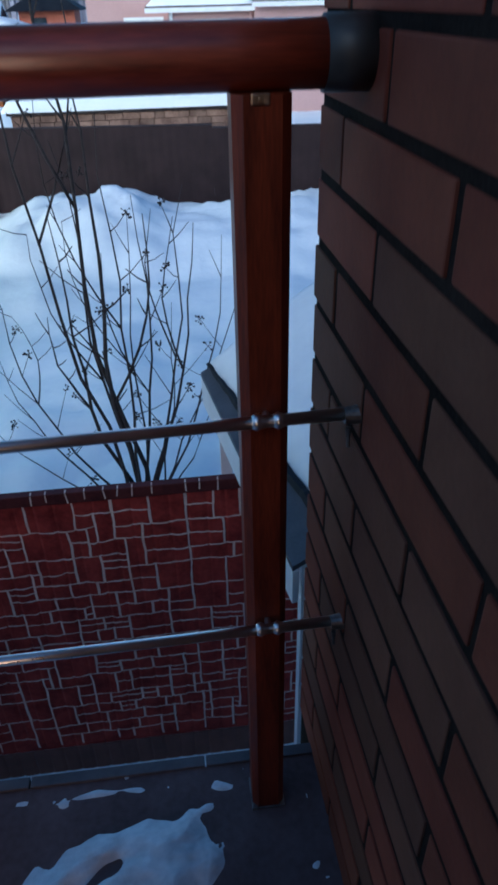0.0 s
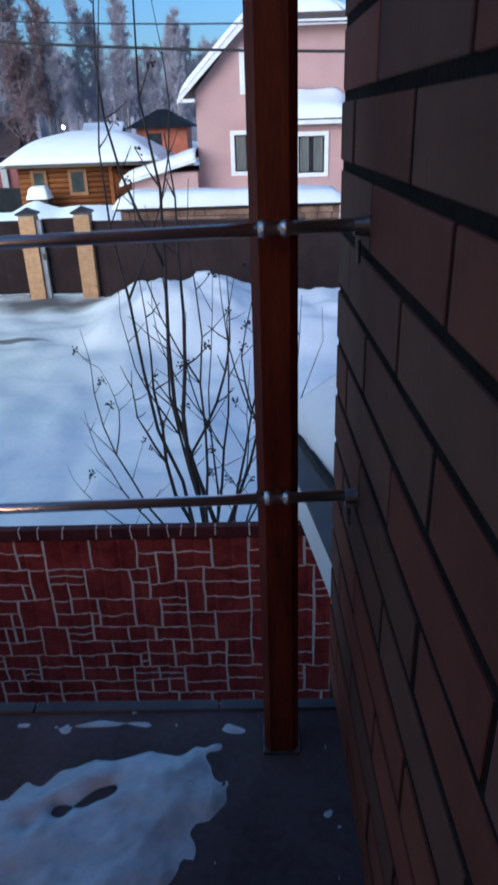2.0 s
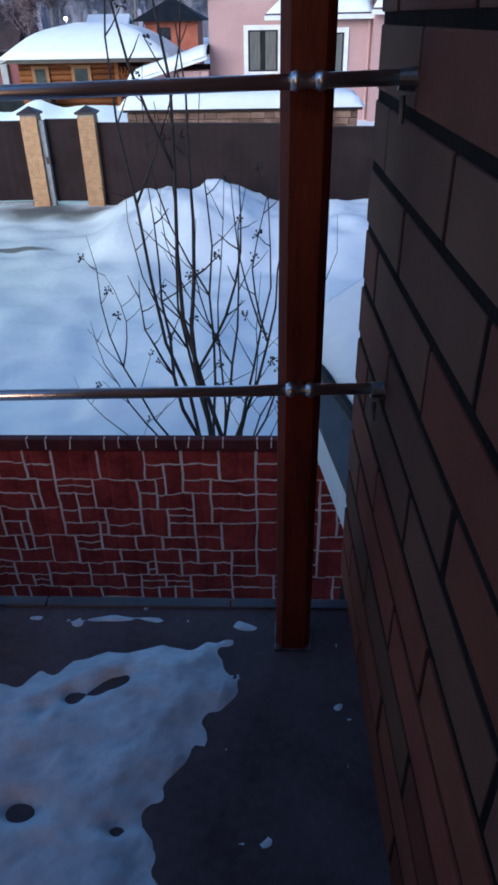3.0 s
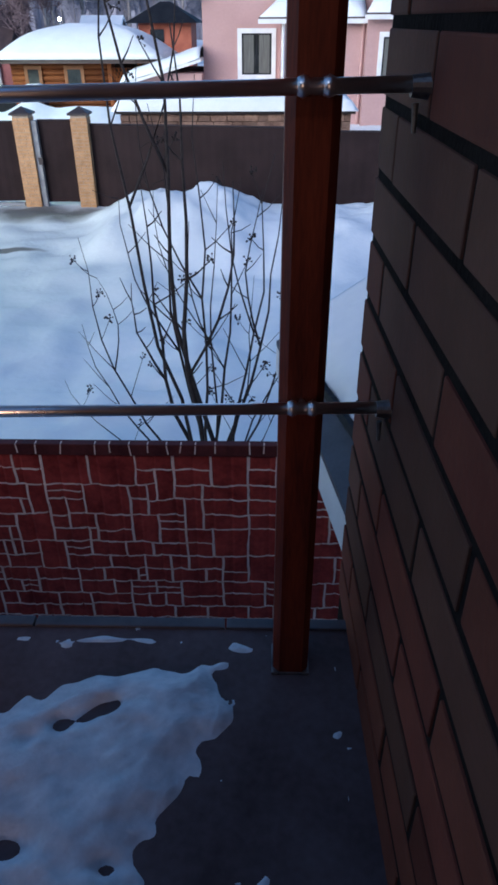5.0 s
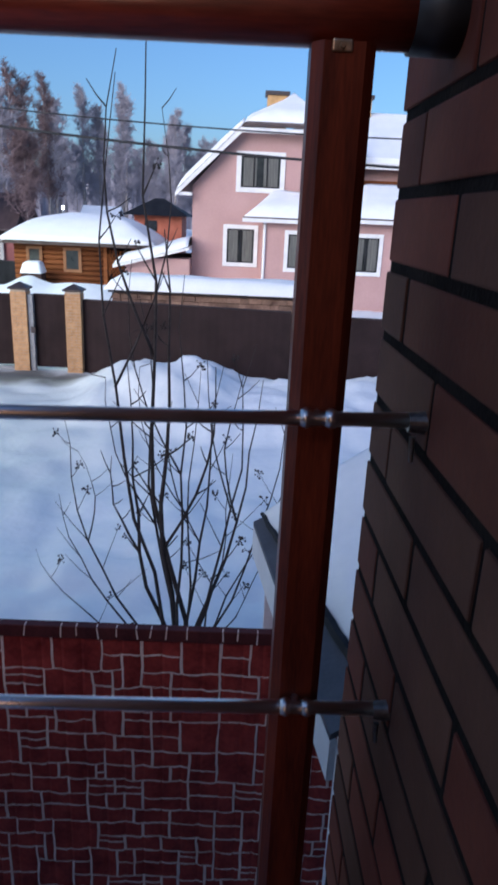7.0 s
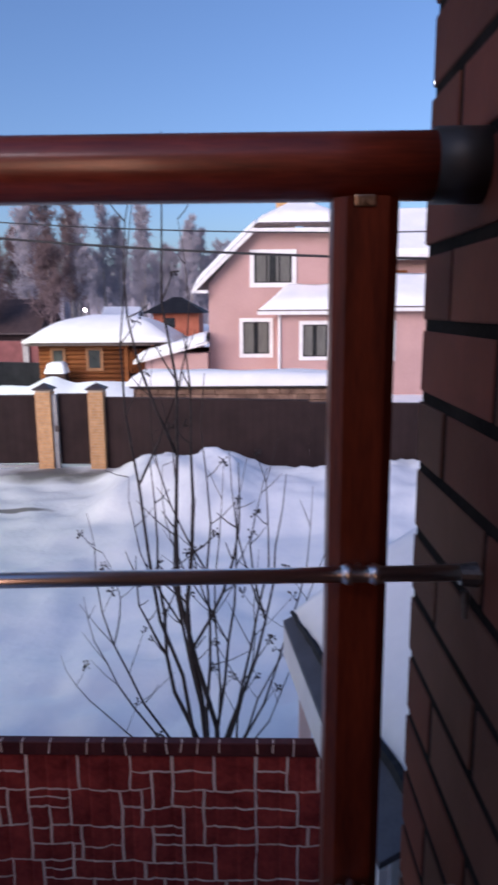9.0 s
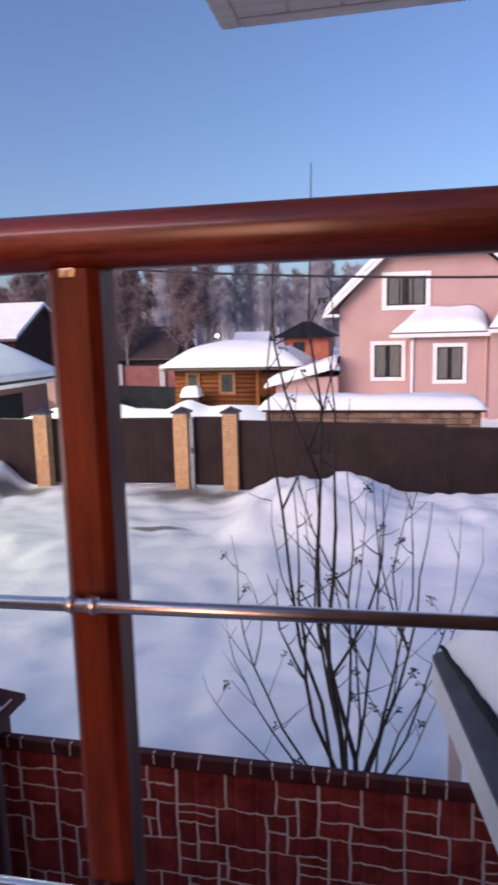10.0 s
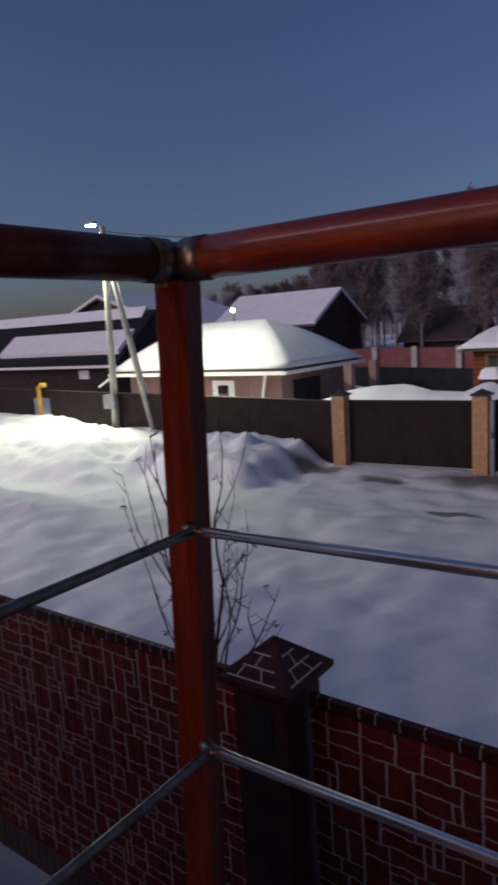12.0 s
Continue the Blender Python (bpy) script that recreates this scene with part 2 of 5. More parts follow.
_lump_rng = random.Random(12)
LUMPS = []
for cx, cy, sx, sy, count in ((-12.7, 14.2, 2.2, 1.7, 34), (-19.0, 13.6, 4.2, 2.6, 46), (-27.0, 14.6, 4.5, 3.0, 30), (-1.9, 12.8, 1.5, 1.3, 16), (2.4, 12.8, 3.2, 1.2, 14)):
    for _ in range(count):
        LUMPS.append((cx + _lump_rng.uniform(-sx, sx), cy + _lump_rng.uniform(-sy, sy), _lump_rng.uniform(0.3, 0.8), _lump_rng.uniform(0.04, 0.15)))


def bump2(x, y, cx, cy, sx, sy, h, power=2.0):
    return h * math.exp(-(abs((x - cx) / sx) ** power) - (abs((y - cy) / sy) ** power))


def height(x, y):
    z = GROUND if y > 2.7 else YARD
    # the shovelled heap before the brown fence, with its crest, and the lower bank that runs on from it
    z += bump2(x, y, -1.95, 13.9, 1.6, 2.0, 0.54, 5.0) + bump2(x, y, 1.9, 13.7, 3.9, 1.8, 0.42, 4.0)
    z += bump2(x, y, 7.5, 13.0, 3.2, 2.4, 0.75, 3.0)
    # the bank by the garage under the lamp
    z += bump2(x, y, -12.7, 14.7, 2.3, 2.0, 0.68, 9.0) + bump2(x, y, -19.0, 14.4, 4.4, 3.3, 0.60, 9.0) + bump2(x, y, -28.0, 15.2, 5.5, 4.2, 0.55, 5.0)
    z += bump2(x, y, -14.5, 8.4, 2.8, 1.3, 0.4, 2.6)
    rough = 1.0 if y < 16 else 0.4
    if y > 2.75:
        z += 0.13 * rough * noise.noise((x * 0.55, y * 0.55, 1.7)) + 0.085 * rough * noise.noise((x * 1.5, y * 1.5, 4.0)) - 0.05 * rough * max(0.0, noise.noise((x * 2.6, y * 2.6, 11.0))) + 0.02 * noise.noise((x * 5, y * 5, 2.0))
        near = max(0.0, min(1.0, (10.5 - y) / 3.0)) * max(0.0, min(1.0, (3.0 - x) / 2.0))
        z -= near * (0.10 * max(0.0, noise.noise((x * 1.9 + 3, y * 2.3, 21.0)) - 0.05) + 0.08 * max(0.0, noise.noise((x * 4.3, y * 4.9, 5.0)) - 0.1))
        bank = z - GROUND
        if y < 18:
            for lx, ly, r, h in LUMPS:
                if abs(x - lx) < r and abs(y - ly) < r:
                    q = 1 - ((x - lx) ** 2 + (y - ly) ** 2) / (r * r)
                    z += h * max(0.0, q) ** 1.6
        z += min(1.0, max(0.0, bank - 0.15) * 2.5) * (0.14 * noise.noise((x * 1.3, y * 1.3, 8.0)) + 0.20 * abs(noise.noise((x * 1.9, y * 1.9, 3.0))) - 0.06 + 0.05 * noise.noise((x * 6, y * 6, 1.0)))
    z += bump2(x, y, -8.0, 21.0, 5.6, 2.0, 1.42, 4.0) * (1 + 0.25 * noise.noise((x * 0.9, y * 0.9, 6.0)))
    # trodden yards behind the fence
    if y > 17:
        z += 0.55 * min(1, (y - 17) / 1.5) * (0.6 + 0.4 * noise.noise((x * 0.35, y * 0.35, 5.0))) * (1 if y < 60 else 0.5)
    return z


def graded(lo, hi, a, b, fine, coarse):
    out, v = [], lo
    while v < hi:
        out.append(v)
        d = 0 if a <= v <= b else min(abs(v - a), abs(v - b))
        v += fine + (coarse - fine) * min(1, d / 90)
    return out + [hi]


def build_ground():
    xs, ys = graded(-700, 700, -30, 10, 0.15, 60), graded(-60, 1500, 2.75, 18, 0.13, 70)
    ys = [y for y in ys if not 2.4 < y < 2.9] + [2.45, 2.68, 2.74, 2.9]
    ys.sort()
    verts = [(x, y, height(x, y)) for y in ys for x in xs]
    n = len(xs)
    faces = [(j * n + i, j * n + i + 1, (j + 1) * n + i + 1, (j + 1) * n + i) for j in range(len(ys) - 1) for i in range(n - 1)]
    me = bpy.data.meshes.new("ground")
    me.from_pydata(verts, [], faces)
    me.polygons.foreach_set("use_smooth", [True] * len(me.polygons))
    me.materials.append(GROUNDSNOW)
    tagged(new("ground", me), "deep bluish snow with shovelled banks and slushy wheel patches", "snow ground", kind="structure")


def ground_material():
    """Snow that gives way to brown slush on the driveway before the gates."""
    m = surface("ground_snow", (0.80, 0.83, 0.87), (0.91, 0.92, 0.93), 0.8, 0.85, bump=0.5, fine=9, depth=0.04)
    n, l = m.node_tree.nodes, m.node_tree.links
    p = n["Principled BSDF"]
    snow = p.inputs["Base Color"].links[0].from_socket
    geo, sep = n.new("ShaderNodeNewGeometry"), n.new("ShaderNodeSeparateXYZ")
    l.new(geo.outputs["Position"], sep.inputs[0])

    def math_node(op, a, b):
        q = n.new("ShaderNodeMath")
        q.operation, q.use_clamp = op, False
        for k, v in enumerate((a, b)):
            if isinstance(v, (int, float)):
                q.inputs[k].default_value = v
            else:
                l.new(v, q.inputs[k])
        return q.outputs[0]

    def spot(cx, cy, sx, sy):
        ax = math_node("POWER", math_node("ABSOLUTE", math_node("DIVIDE", math_node("SUBTRACT", sep.outputs["X"], cx), sx), 0), 2.0)
        ay = math_node("POWER", math_node("ABSOLUTE", math_node("DIVIDE", math_node("SUBTRACT", sep.outputs["Y"], cy), sy), 0), 2.0)
        return math_node("SUBTRACT", 1.0, math_node("ADD", ax, ay))

    grain = n.new("ShaderNodeTexNoise")
    grain.inputs["Scale"].default_value, grain.inputs["Detail"].default_value = 1.1, 6
    l.new(geo.outputs["Position"], grain.inputs["Vector"])
    total = None
    for s in ((-5.2, 15.4, 1.9, 1.0), (-7.6, 14.6, 0.75, 0.45), (-9.8, 15.2, 1.0, 0.6), (-5.0, 12.5, 0.75, 0.13)):
        v = math_node("MAXIMUM", spot(*s), 0.0)
        total = v if total is None else math_node("MAXIMUM", total, v)
    amount = math_node("MULTIPLY", total, math_node("MULTIPLY", grain.outputs["Fac"], 2.4))
    amount = math_node("MINIMUM", amount, 0.85)
    # the packed driveway is a little yellower than the fresh snow
    drive = math_node("MULTIPLY", math_node("MAXIMUM", spot(-7.0, 11.5, 6.5, 5.5), 0.0), 0.8)
    mix1, mix2 = n.new("ShaderNodeMix"), n.new("ShaderNodeMix")
    mix1.data_type = mix2.data_type = "RGBA"
    mix1.inputs["B"].default_value = (0.66, 0.70, 0.64, 1)
    mix2.inputs["B"].default_value = (0.085, 0.08, 0.06, 1)
    l.new(math_node("MINIMUM", drive, 0.8), mix1.inputs["Factor"])
    l.new(snow, mix1.inputs["A"])
    l.new(mix1.outputs["Result"], mix2.inputs["A"])
    l.new(amount, mix2.inputs["Factor"])
    l.new(mix2.outputs["Result"], p.inputs["Base Color"])
    return m


GROUNDSNOW = ground_material()
build_ground()

# ---- the balcony ----
WALL, CORNER, EDGEY, LEFT = 0.095, 0.163, 0.078, -0.99
P2, P3 = -0.486, -0.917
ASKEW = Matrix.Translation((WALL, CORNER, 0)) @ Matrix.Rotation(radians(1.5), 4, "Z") @ Matrix.Translation((-WALL, -CORNER, 0))
core = tagged(part("wall_east", boxed(WALL + 0.002, 3.2, -6.0, CORNER - 0.008, -4.2, 2.4, turn=ASKEW), MORTAR), "brown and grey brick pier with wide dark joints", "brick wall", kind="structure")
# the house wall runs on unseen to x=-12 to shade the left fence
bm = boxed(-12.0, -1.13, -2.2, -1.9, -4.2, 2.05)
box(bm, -0.43, WALL + 0.08, -2.2, -1.9, -4.2, 2.05)
box(bm, -1.13, -0.43, -2.2, -1.9, 2.0, 2.05)
box(bm, -1.13, -0.43, -2.2, -1.9, -4.2, 0.0)
tagged(part("wall_south", bm, BRICKS[0]), "brown brick house wall with the open balcony doorway, lengthened unseen to block sun", "wall", kind="structure")
bm = boxed(-12.0, -11.9, -6.0, -2.2, -4.2, 2.05)
box(bm, -11.9, WALL + 0.08, -6.0, -5.9, -4.2, 2.05)
box(bm, -11.9, WALL + 0.08, -5.9, -2.2, -0.1, 0.0)
box(bm, -11.9, WALL + 0.08, -5.9, -2.2, 2.05, 2.2)
tagged(part("wall_room", bm, WHITE), "white walls of the lit room behind the balcony", "wall", kind="structure")
slab = tagged(part("floor", boxed(LEFT, WALL + 0.08, -1.9, EDGEY - 0.02, -0.16, 0.0), FLOOR), "dark wet tiled balcony floor", "balcony floor", kind="structure")
x = LEFT
while x < WALL - 0.02:
    w = min(0.30, WALL + 0.01 - x)
    part("edge_tile", boxed(x + 0.001, x + w - 0.002, EDGEY - 0.02, EDGEY, -0.02, 0.004, bevel=0.002), EDGE, slab, "grey stone edge tile")
    x += 0.30
bm = boxed(-0.78, 3.2, 0.1, 1.90, 2.062, 2.2)
box(bm, -0.81, -0.74, 0.06, 1.93, 2.052, 2.215, bevel=0.008)
box(bm, -0.738, 3.2, 1.86, 1.93, 2.052, 2.215, bevel=0.008)
for i in range(22):
    box(bm, -0.735 + 0.18 * i, -0.565 + 0.18 * i, 0.11, 1.855, 2.054, 2.064, bevel=0.003, steps=1)
tagged(part("ceiling", bm, SOFFIT), "pale panelled roof overhang with a framed edge beyond the balcony", "roof overhang", kind="structure")

# unseen roof, added so that its shadow falls on the near snow
tagged(part("unseen_roof", prism([(-10.5, 2.0), (-5.6, 5.1), (-2.35, 2.95), (-2.35, 2.21), (-10.5, 1.8)], "x", -12.2, 3.2), ROOFMETAL), "unseen roof mass added behind the balcony to shade the near snow", "roof", kind="structure")

def build_floor_snow():
    bm = bmesh.new()
    nx, ny, x0, x1, y0, y1 = 190, 190, LEFT + 0.01, WALL - 0.01, -0.95, EDGEY - 0.01
    grid = {}
    for i in range(nx + 1):
        for j in range(ny + 1):
            x, y = x0 + (x1 - x0) * i / nx, y0 + (y1 - y0) * j / ny
            # a thick lobed patch with a steep edge towards the pier, bare tile beyond it
            edge = -0.088 - 0.062 * max(0.0, min(1.0, (-0.13 - y) / 0.11)) + 0.018 * noise.noise((y * 16, 3.3, 0)) + 0.012 * noise.noise((y * 45, 1.3, 0))
            front = -0.014 - 0.075 * max(0.0, min(1.0, (-0.27 - x) / 0.12)) + 0.018 * noise.noise((x * 14, 5.1, 0)) + 0.010 * noise.noise((x * 40, 2.1, 0))
            ramp = min((edge - x) / 0.06, (front - y) / 0.05, 1.0) + 0.5 * noise.noise((x * 26, y * 26, 12.0)) * math.exp(-(min(edge - x, front - y) / 0.03) ** 2)
            n1 = 0.55 * noise.noise((x * 9, y * 11, 0.4)) + 0.36 * noise.noise((x * 21, y * 23, 2.4)) + 0.22 * noise.noise((x * 47, y * 47, 1.4)) + 0.10 * noise.noise((x * 100, y * 100, 6.4))
            # a long scuffed gap running askew, a round hole and a few foot-worn pits
            along, across = (x + 0.275) * 0.85 + (y + 0.105) * 0.53, (y + 0.105) * 0.85 - (x + 0.275) * 0.53
            n1 -= 2.6 * math.exp(-(along / 0.075) ** 4 - ((across + 0.016 * noise.noise((x * 24, 4, 0))) / 0.013) ** 2) * (0.7 + 1.3 * noise.noise((x * 30, y * 30, 2.0)))
            n1 -= 2.4 * math.exp(-((x + 0.325) / 0.028) ** 2 - ((y + 0.278) / 0.016) ** 2) + 1.7 * math.exp(-((x + 0.206) / 0.014) ** 2 - ((y + 0.297) / 0.010) ** 2)
            n1 -= 0.9 * max(0.0, noise.noise((x * 13, y * 15, 8.8)) - 0.3)
            h = 0.017 * ramp + 0.0105 * n1 * (0.35 + 0.65 * max(0.0, ramp)) - 0.002
            strip = -0.001 - abs(y - 0.030 - 0.016 * noise.noise((x * 7, 0, 0))) * 0.25 + 0.007 * noise.noise((x * 22, y * 40, 7.0)) if x < -0.02 else -0.01
            flecks = 0.009 * noise.noise((x * 19, y * 22, 9.0)) + 0.006 * noise.noise((x * 60, y * 60, 9.0)) - 0.0068
            grid[i, j] = bm.verts.new((x, y, max(h, strip, flecks, -0.01)))
    for i in range(nx):
        for j in range(ny):
            q = (grid[i, j], grid[i + 1, j], grid[i + 1, j + 1], grid[i, j + 1])
            if max(v.co.z for v in q) > -0.0005:
                bm.faces.new(q)
    bmesh.ops.delete(bm, geom=[v for v in bm.verts if not v.link_faces], context="VERTS")
    tagged(part("floor_snow", bm, FINESNOW, smooth=True), "thin trodden snow lying on the dark balcony floor", "snow", kind="stuff")


build_floor_snow()


def build_railing():
    rail = empty("balcony_railing", -0.38, 0, 0, "varnished red-brown wooden railing with two steel rods", "railing")
    top, hi, lo = 1.052, 0.757, 0.449

    def level(z, x):
        """The rods sink a little towards the corner."""
        return z + x * 0.02
    cx = P3
    for k, px in enumerate((0.008, P2, cx)):
        w, e = 0.025, 0.009
        foot = px - (0.042 if k == 2 else 0.0)
        post = part("post", prism([(px - w, -w + e), (px - w + e, -w), (px + w - e, -w), (px + w, -w + e), (px + w, w - e), (px + w - e, w), (px - w + e, w), (px - w, w - e)], "z", 0.0, top), POSTWOOD, rail)
        if k == 2:
            # the corner post leans out towards its foot
            for v in post.data.vertices:
                v.co.x -= 0.042 * (1 - v.co.z / top)
        part("base_plate", boxed(foot - w - 0.002, foot + w + 0.002, -w - 0.002, w + 0.002, 0.0, 0.005, bevel=0.001), OLDSTEEL, post, "dark steel base plate")
        bm = boxed(px - 0.010, px + 0.006, -w - 0.0015, -w + 0.004, top - 0.008, top + 0.001, bevel=0.0015)
        tube(bm, [(px - 0.002, -w - 0.001, top - 0.004), (px - 0.002, -w - 0.0035, top - 0.004)], [0.0026, 0.0018], 10)
        part("bracket", bm, BRASSY, post, "small steel angle bracket")
        if k < 2:
            for z0 in (hi, lo):
                z = level(z0, px)
                for dx in (-0.011, 0.011):
                    part("clamp", tubed([(px + dx - 0.005, -0.04, z), (px + dx, -0.04, z), (px + dx + 0.005, -0.04, z)], [0.0072, 0.0092, 0.0072], 16), STEEL, post, "shiny steel ring clamp", smooth=True)
                part("clamp_stem", tubed([(px, -0.04, z), (px, -w, z)], 0.004, 8), STEEL, post)
    part("handrail", tubed([(cx + 0.05 + (WALL - 0.03 - cx - 0.05) * i / 12, 0, 1.077) for i in range(13)], 0.0258, 28), WOOD, rail, smooth=True)
    part("side_handrail", tubed([(cx, -0.05 - 0.15 * i, 1.077) for i in range(13)], 0.0258, 28), POSTWOOD, rail, smooth=True)
    part("wall_socket", tubed([(WALL - 0.034, 0, 1.077), (WALL + 0.012, 0, 1.077)], 0.0285, 28), BLACKPLASTIC, rail, "black end socket", smooth=True)
    bm = tubed([(cx + 0.022, 0, 1.077), (cx + 0.055, 0, 1.077)], 0.0275, 24)
    tube(bm, [(cx, -0.022, 1.077), (cx, -0.055, 1.077)], 0.0275, 24)
    tube(bm, [(cx, 0, 1.05), (cx, 0, 1.10)], [0.013, 0.013], 16)
    r = bmesh.ops.create_uvsphere(bm, u_segments=20, v_segments=12, radius=0.022)
    bmesh.ops.translate(bm, vec=(cx, 0, 1.077), verts=r["verts"])
    part("corner_joint", bm, OLDSTEEL, rail, "scuffed steel corner joint", smooth=True)
    for z in (hi, lo):
        rod = part("rod", tubed([(cx + 0.02, -0.04, level(z, cx)), (WALL + 0.004, -0.04, level(z, WALL))], 0.0066, 16), STEEL, rail, smooth=True)
        part("flange", tubed([(WALL - 0.008, -0.04, z), (WALL + 0.012, -0.04, z)], [0.0085, 0.011], 16), OLDSTEEL, rod)
        part("drip", tubed([(WALL - 0.004, -0.045, z - 0.012), (WALL - 0.003, -0.046, z - 0.035)], [0.003, 0.002], 8), OLDSTEEL, rod)
        part("side_rod", tubed([(cx + 0.034, -0.04, level(z, cx)), (cx + 0.034, -1.85, level(z, cx))], 0.0066, 16), OLDSTEEL, rail, "dull steel rod", smooth=True)
        part("rod_elbow", tubed([(cx + 0.016, -0.034, level(z, cx)), (cx + 0.03, -0.04, level(z, cx)), (cx + 0.042, -0.044, level(z, cx))], 0.0082, 12), OLDSTEEL, rail, smooth=True)
    part("post", boxed(cx - 0.025, cx + 0.025, -1.675, -1.625, 0.0, top, bevel=0.006), POSTWOOD, rail)


build_railing()

# ---- the canopy roof beside the balcony ----


def build_canopy():
    roof = empty("entrance_canopy", 0.9, 2.5, YARD, "low entrance canopy, grey metal roof under thick snow", "canopy roof")
    a, b = Vector((0.045, 3.42, -0.975)), Vector((0.335, 1.52, -0.975))
    u, wide, slope = (b - a).normalized(), 2.2, 0.5
    v = Vector((-u.y, u.x, 0))
    v = v if v.x > 0 else -v
    up = Vector((v.x, v.y, slope))
    bm = bmesh.new()
    def quad(p, q, r, s, t):
        top = [bm.verts.new(c) for c in (p, q, r, s)]
        low = [bm.verts.new(c - Vector((0, 0, t))) for c in (p, q, r, s)]
        bm.faces.new(top)
        bm.faces.new(low[::-1])
        for i in range(4):
            j = (i + 1) % 4
            bm.faces.new((top[j], top[i], low[i], low[j]))
    quad(a, b, b + up * wide, a + up * wide, 0.03)
    bmesh.ops.recalc_face_normals(bm, faces=bm.faces)
    sheet = part("roof_sheet", bm, CANOPY, roof)
    # the snow begins a hand above the eave and overhangs a little
    bm = bmesh.new()
    m, k = 60, 10
    rows = []
    for i in range(m + 1):
        f = i / m
        p = a + (b - a) * f
        s0 = 0.06 + 0.14 * f + 0.008 * noise.noise((f * 14, 0, 0))
        row = []
        for j in range(-2, k + 1):
            if j < 0:
                h, s = (0.006, s0 + 0.03) if j == -2 else (0.012, s0 + 0.012)
            else:
                g = j / k
                s = s0 + (wide - s0) * g
                h = 0.03 + 0.16 * (1 - (1 - g) ** 3) + 0.012 * noise.noise((f * 9, g * 6, 3))
            row.append(bm.verts.new(p + up * s + Vector((0, 0, h))))
        rows.append(row)
    for r, s in zip(rows, rows[1:]):
        for j in range(len(r) - 1):
            bm.faces.new((r[j], s[j], s[j + 1], r[j + 1]))
    for r in (rows[0], rows[-1]):
        low = [bm.verts.new(c.co - Vector((0, 0, 0.2 if i > 2 else 0.02))) for i, c in enumerate(r)]
        for j in range(len(r) - 1):
            bm.faces.new((r[j], r[j + 1], low[j + 1], low[j]))
    bmesh.ops.recalc_face_normals(bm, faces=bm.faces)
    tagged(part("canopy_snow", bm, SNOW, None, smooth=True), "thick smooth snow cover lying on the canopy roof", "snow")
    # a black strip follows the lower edge of the snow
    bm = bmesh.new()
    edge = []
    for i in range(m + 1):
        f = i / m
        s0 = 0.06 + 0.14 * f + 0.008 * noise.noise((f * 14, 0, 0))
        edge.append(a + (b - a) * f + up * (s0 - 0.006) + Vector((0, 0, 0.026 + 0.006 * noise.noise((f * 40, 2, 0)))))
    part("snow_edge_strip", tube(bm, edge, [0.014 + 0.016 * min(1, i / 25) for i in range(m + 1)], 6), BLACKROOF, roof, "black strip along the lower edge of the snow")
    # white fascia under the eave
    bm = bmesh.new()
    corners = [a, b, b + v * 0.03, a + v * 0.03]
    top = [bm.verts.new(c + Vector((0, 0, -0.034))) for c in corners]
    low = [bm.verts.new(c + Vector((0, 0, -0.23))) for c in corners]
    bm.faces.new(top)
    bm.faces.new(low[::-1])
    for i in range(4):
        j = (i + 1) % 4
        bm.faces.new((top[j], top[i], low[i], low[j]))
    bmesh.ops.recalc_face_normals(bm, faces=bm.faces)
    part("fascia", bm, WHITE, roof, "white painted fascia board")
    for f in (0.06, 0.94):
        p = a + (b - a) * f + v * 0.12
        part("post", boxed(p.x - 0.04, p.x + 0.04, p.y - 0.04, p.y + 0.04, YARD - 0.2, p.z - 0.02, bevel=0.004), WHITE, roof, "white square post")


build_canopy()

# ---- the red fence below: ribbed sheet printed with masonry ----
FENCEY, FENCETOP = 2.65, -1.29


def rib(x):
    """Depth of the sheet's profile: flat pans with narrow grooves."""
    f = (x / 0.115) % 1.0
    return 0.0 if 0.14 < f < 0.86 else -0.008 * (1 - min(f, 1 - f) / 0.14)


def sheet_mesh(x0, x1, z0, z1):
    bm = bmesh.new()
    xs, x = [], x0
    while x < x1:
        xs.append(x)
        x += 0.115 / 8
    xs.append(x1)
    front = [[bm.verts.new((x, FENCEY - rib(x), z)) for z in (z0, z1)] for x in xs]
    for p, q in zip(front, front[1:]):
        bm.faces.new((p[0], q[0], q[1], p[1]))
    return bm


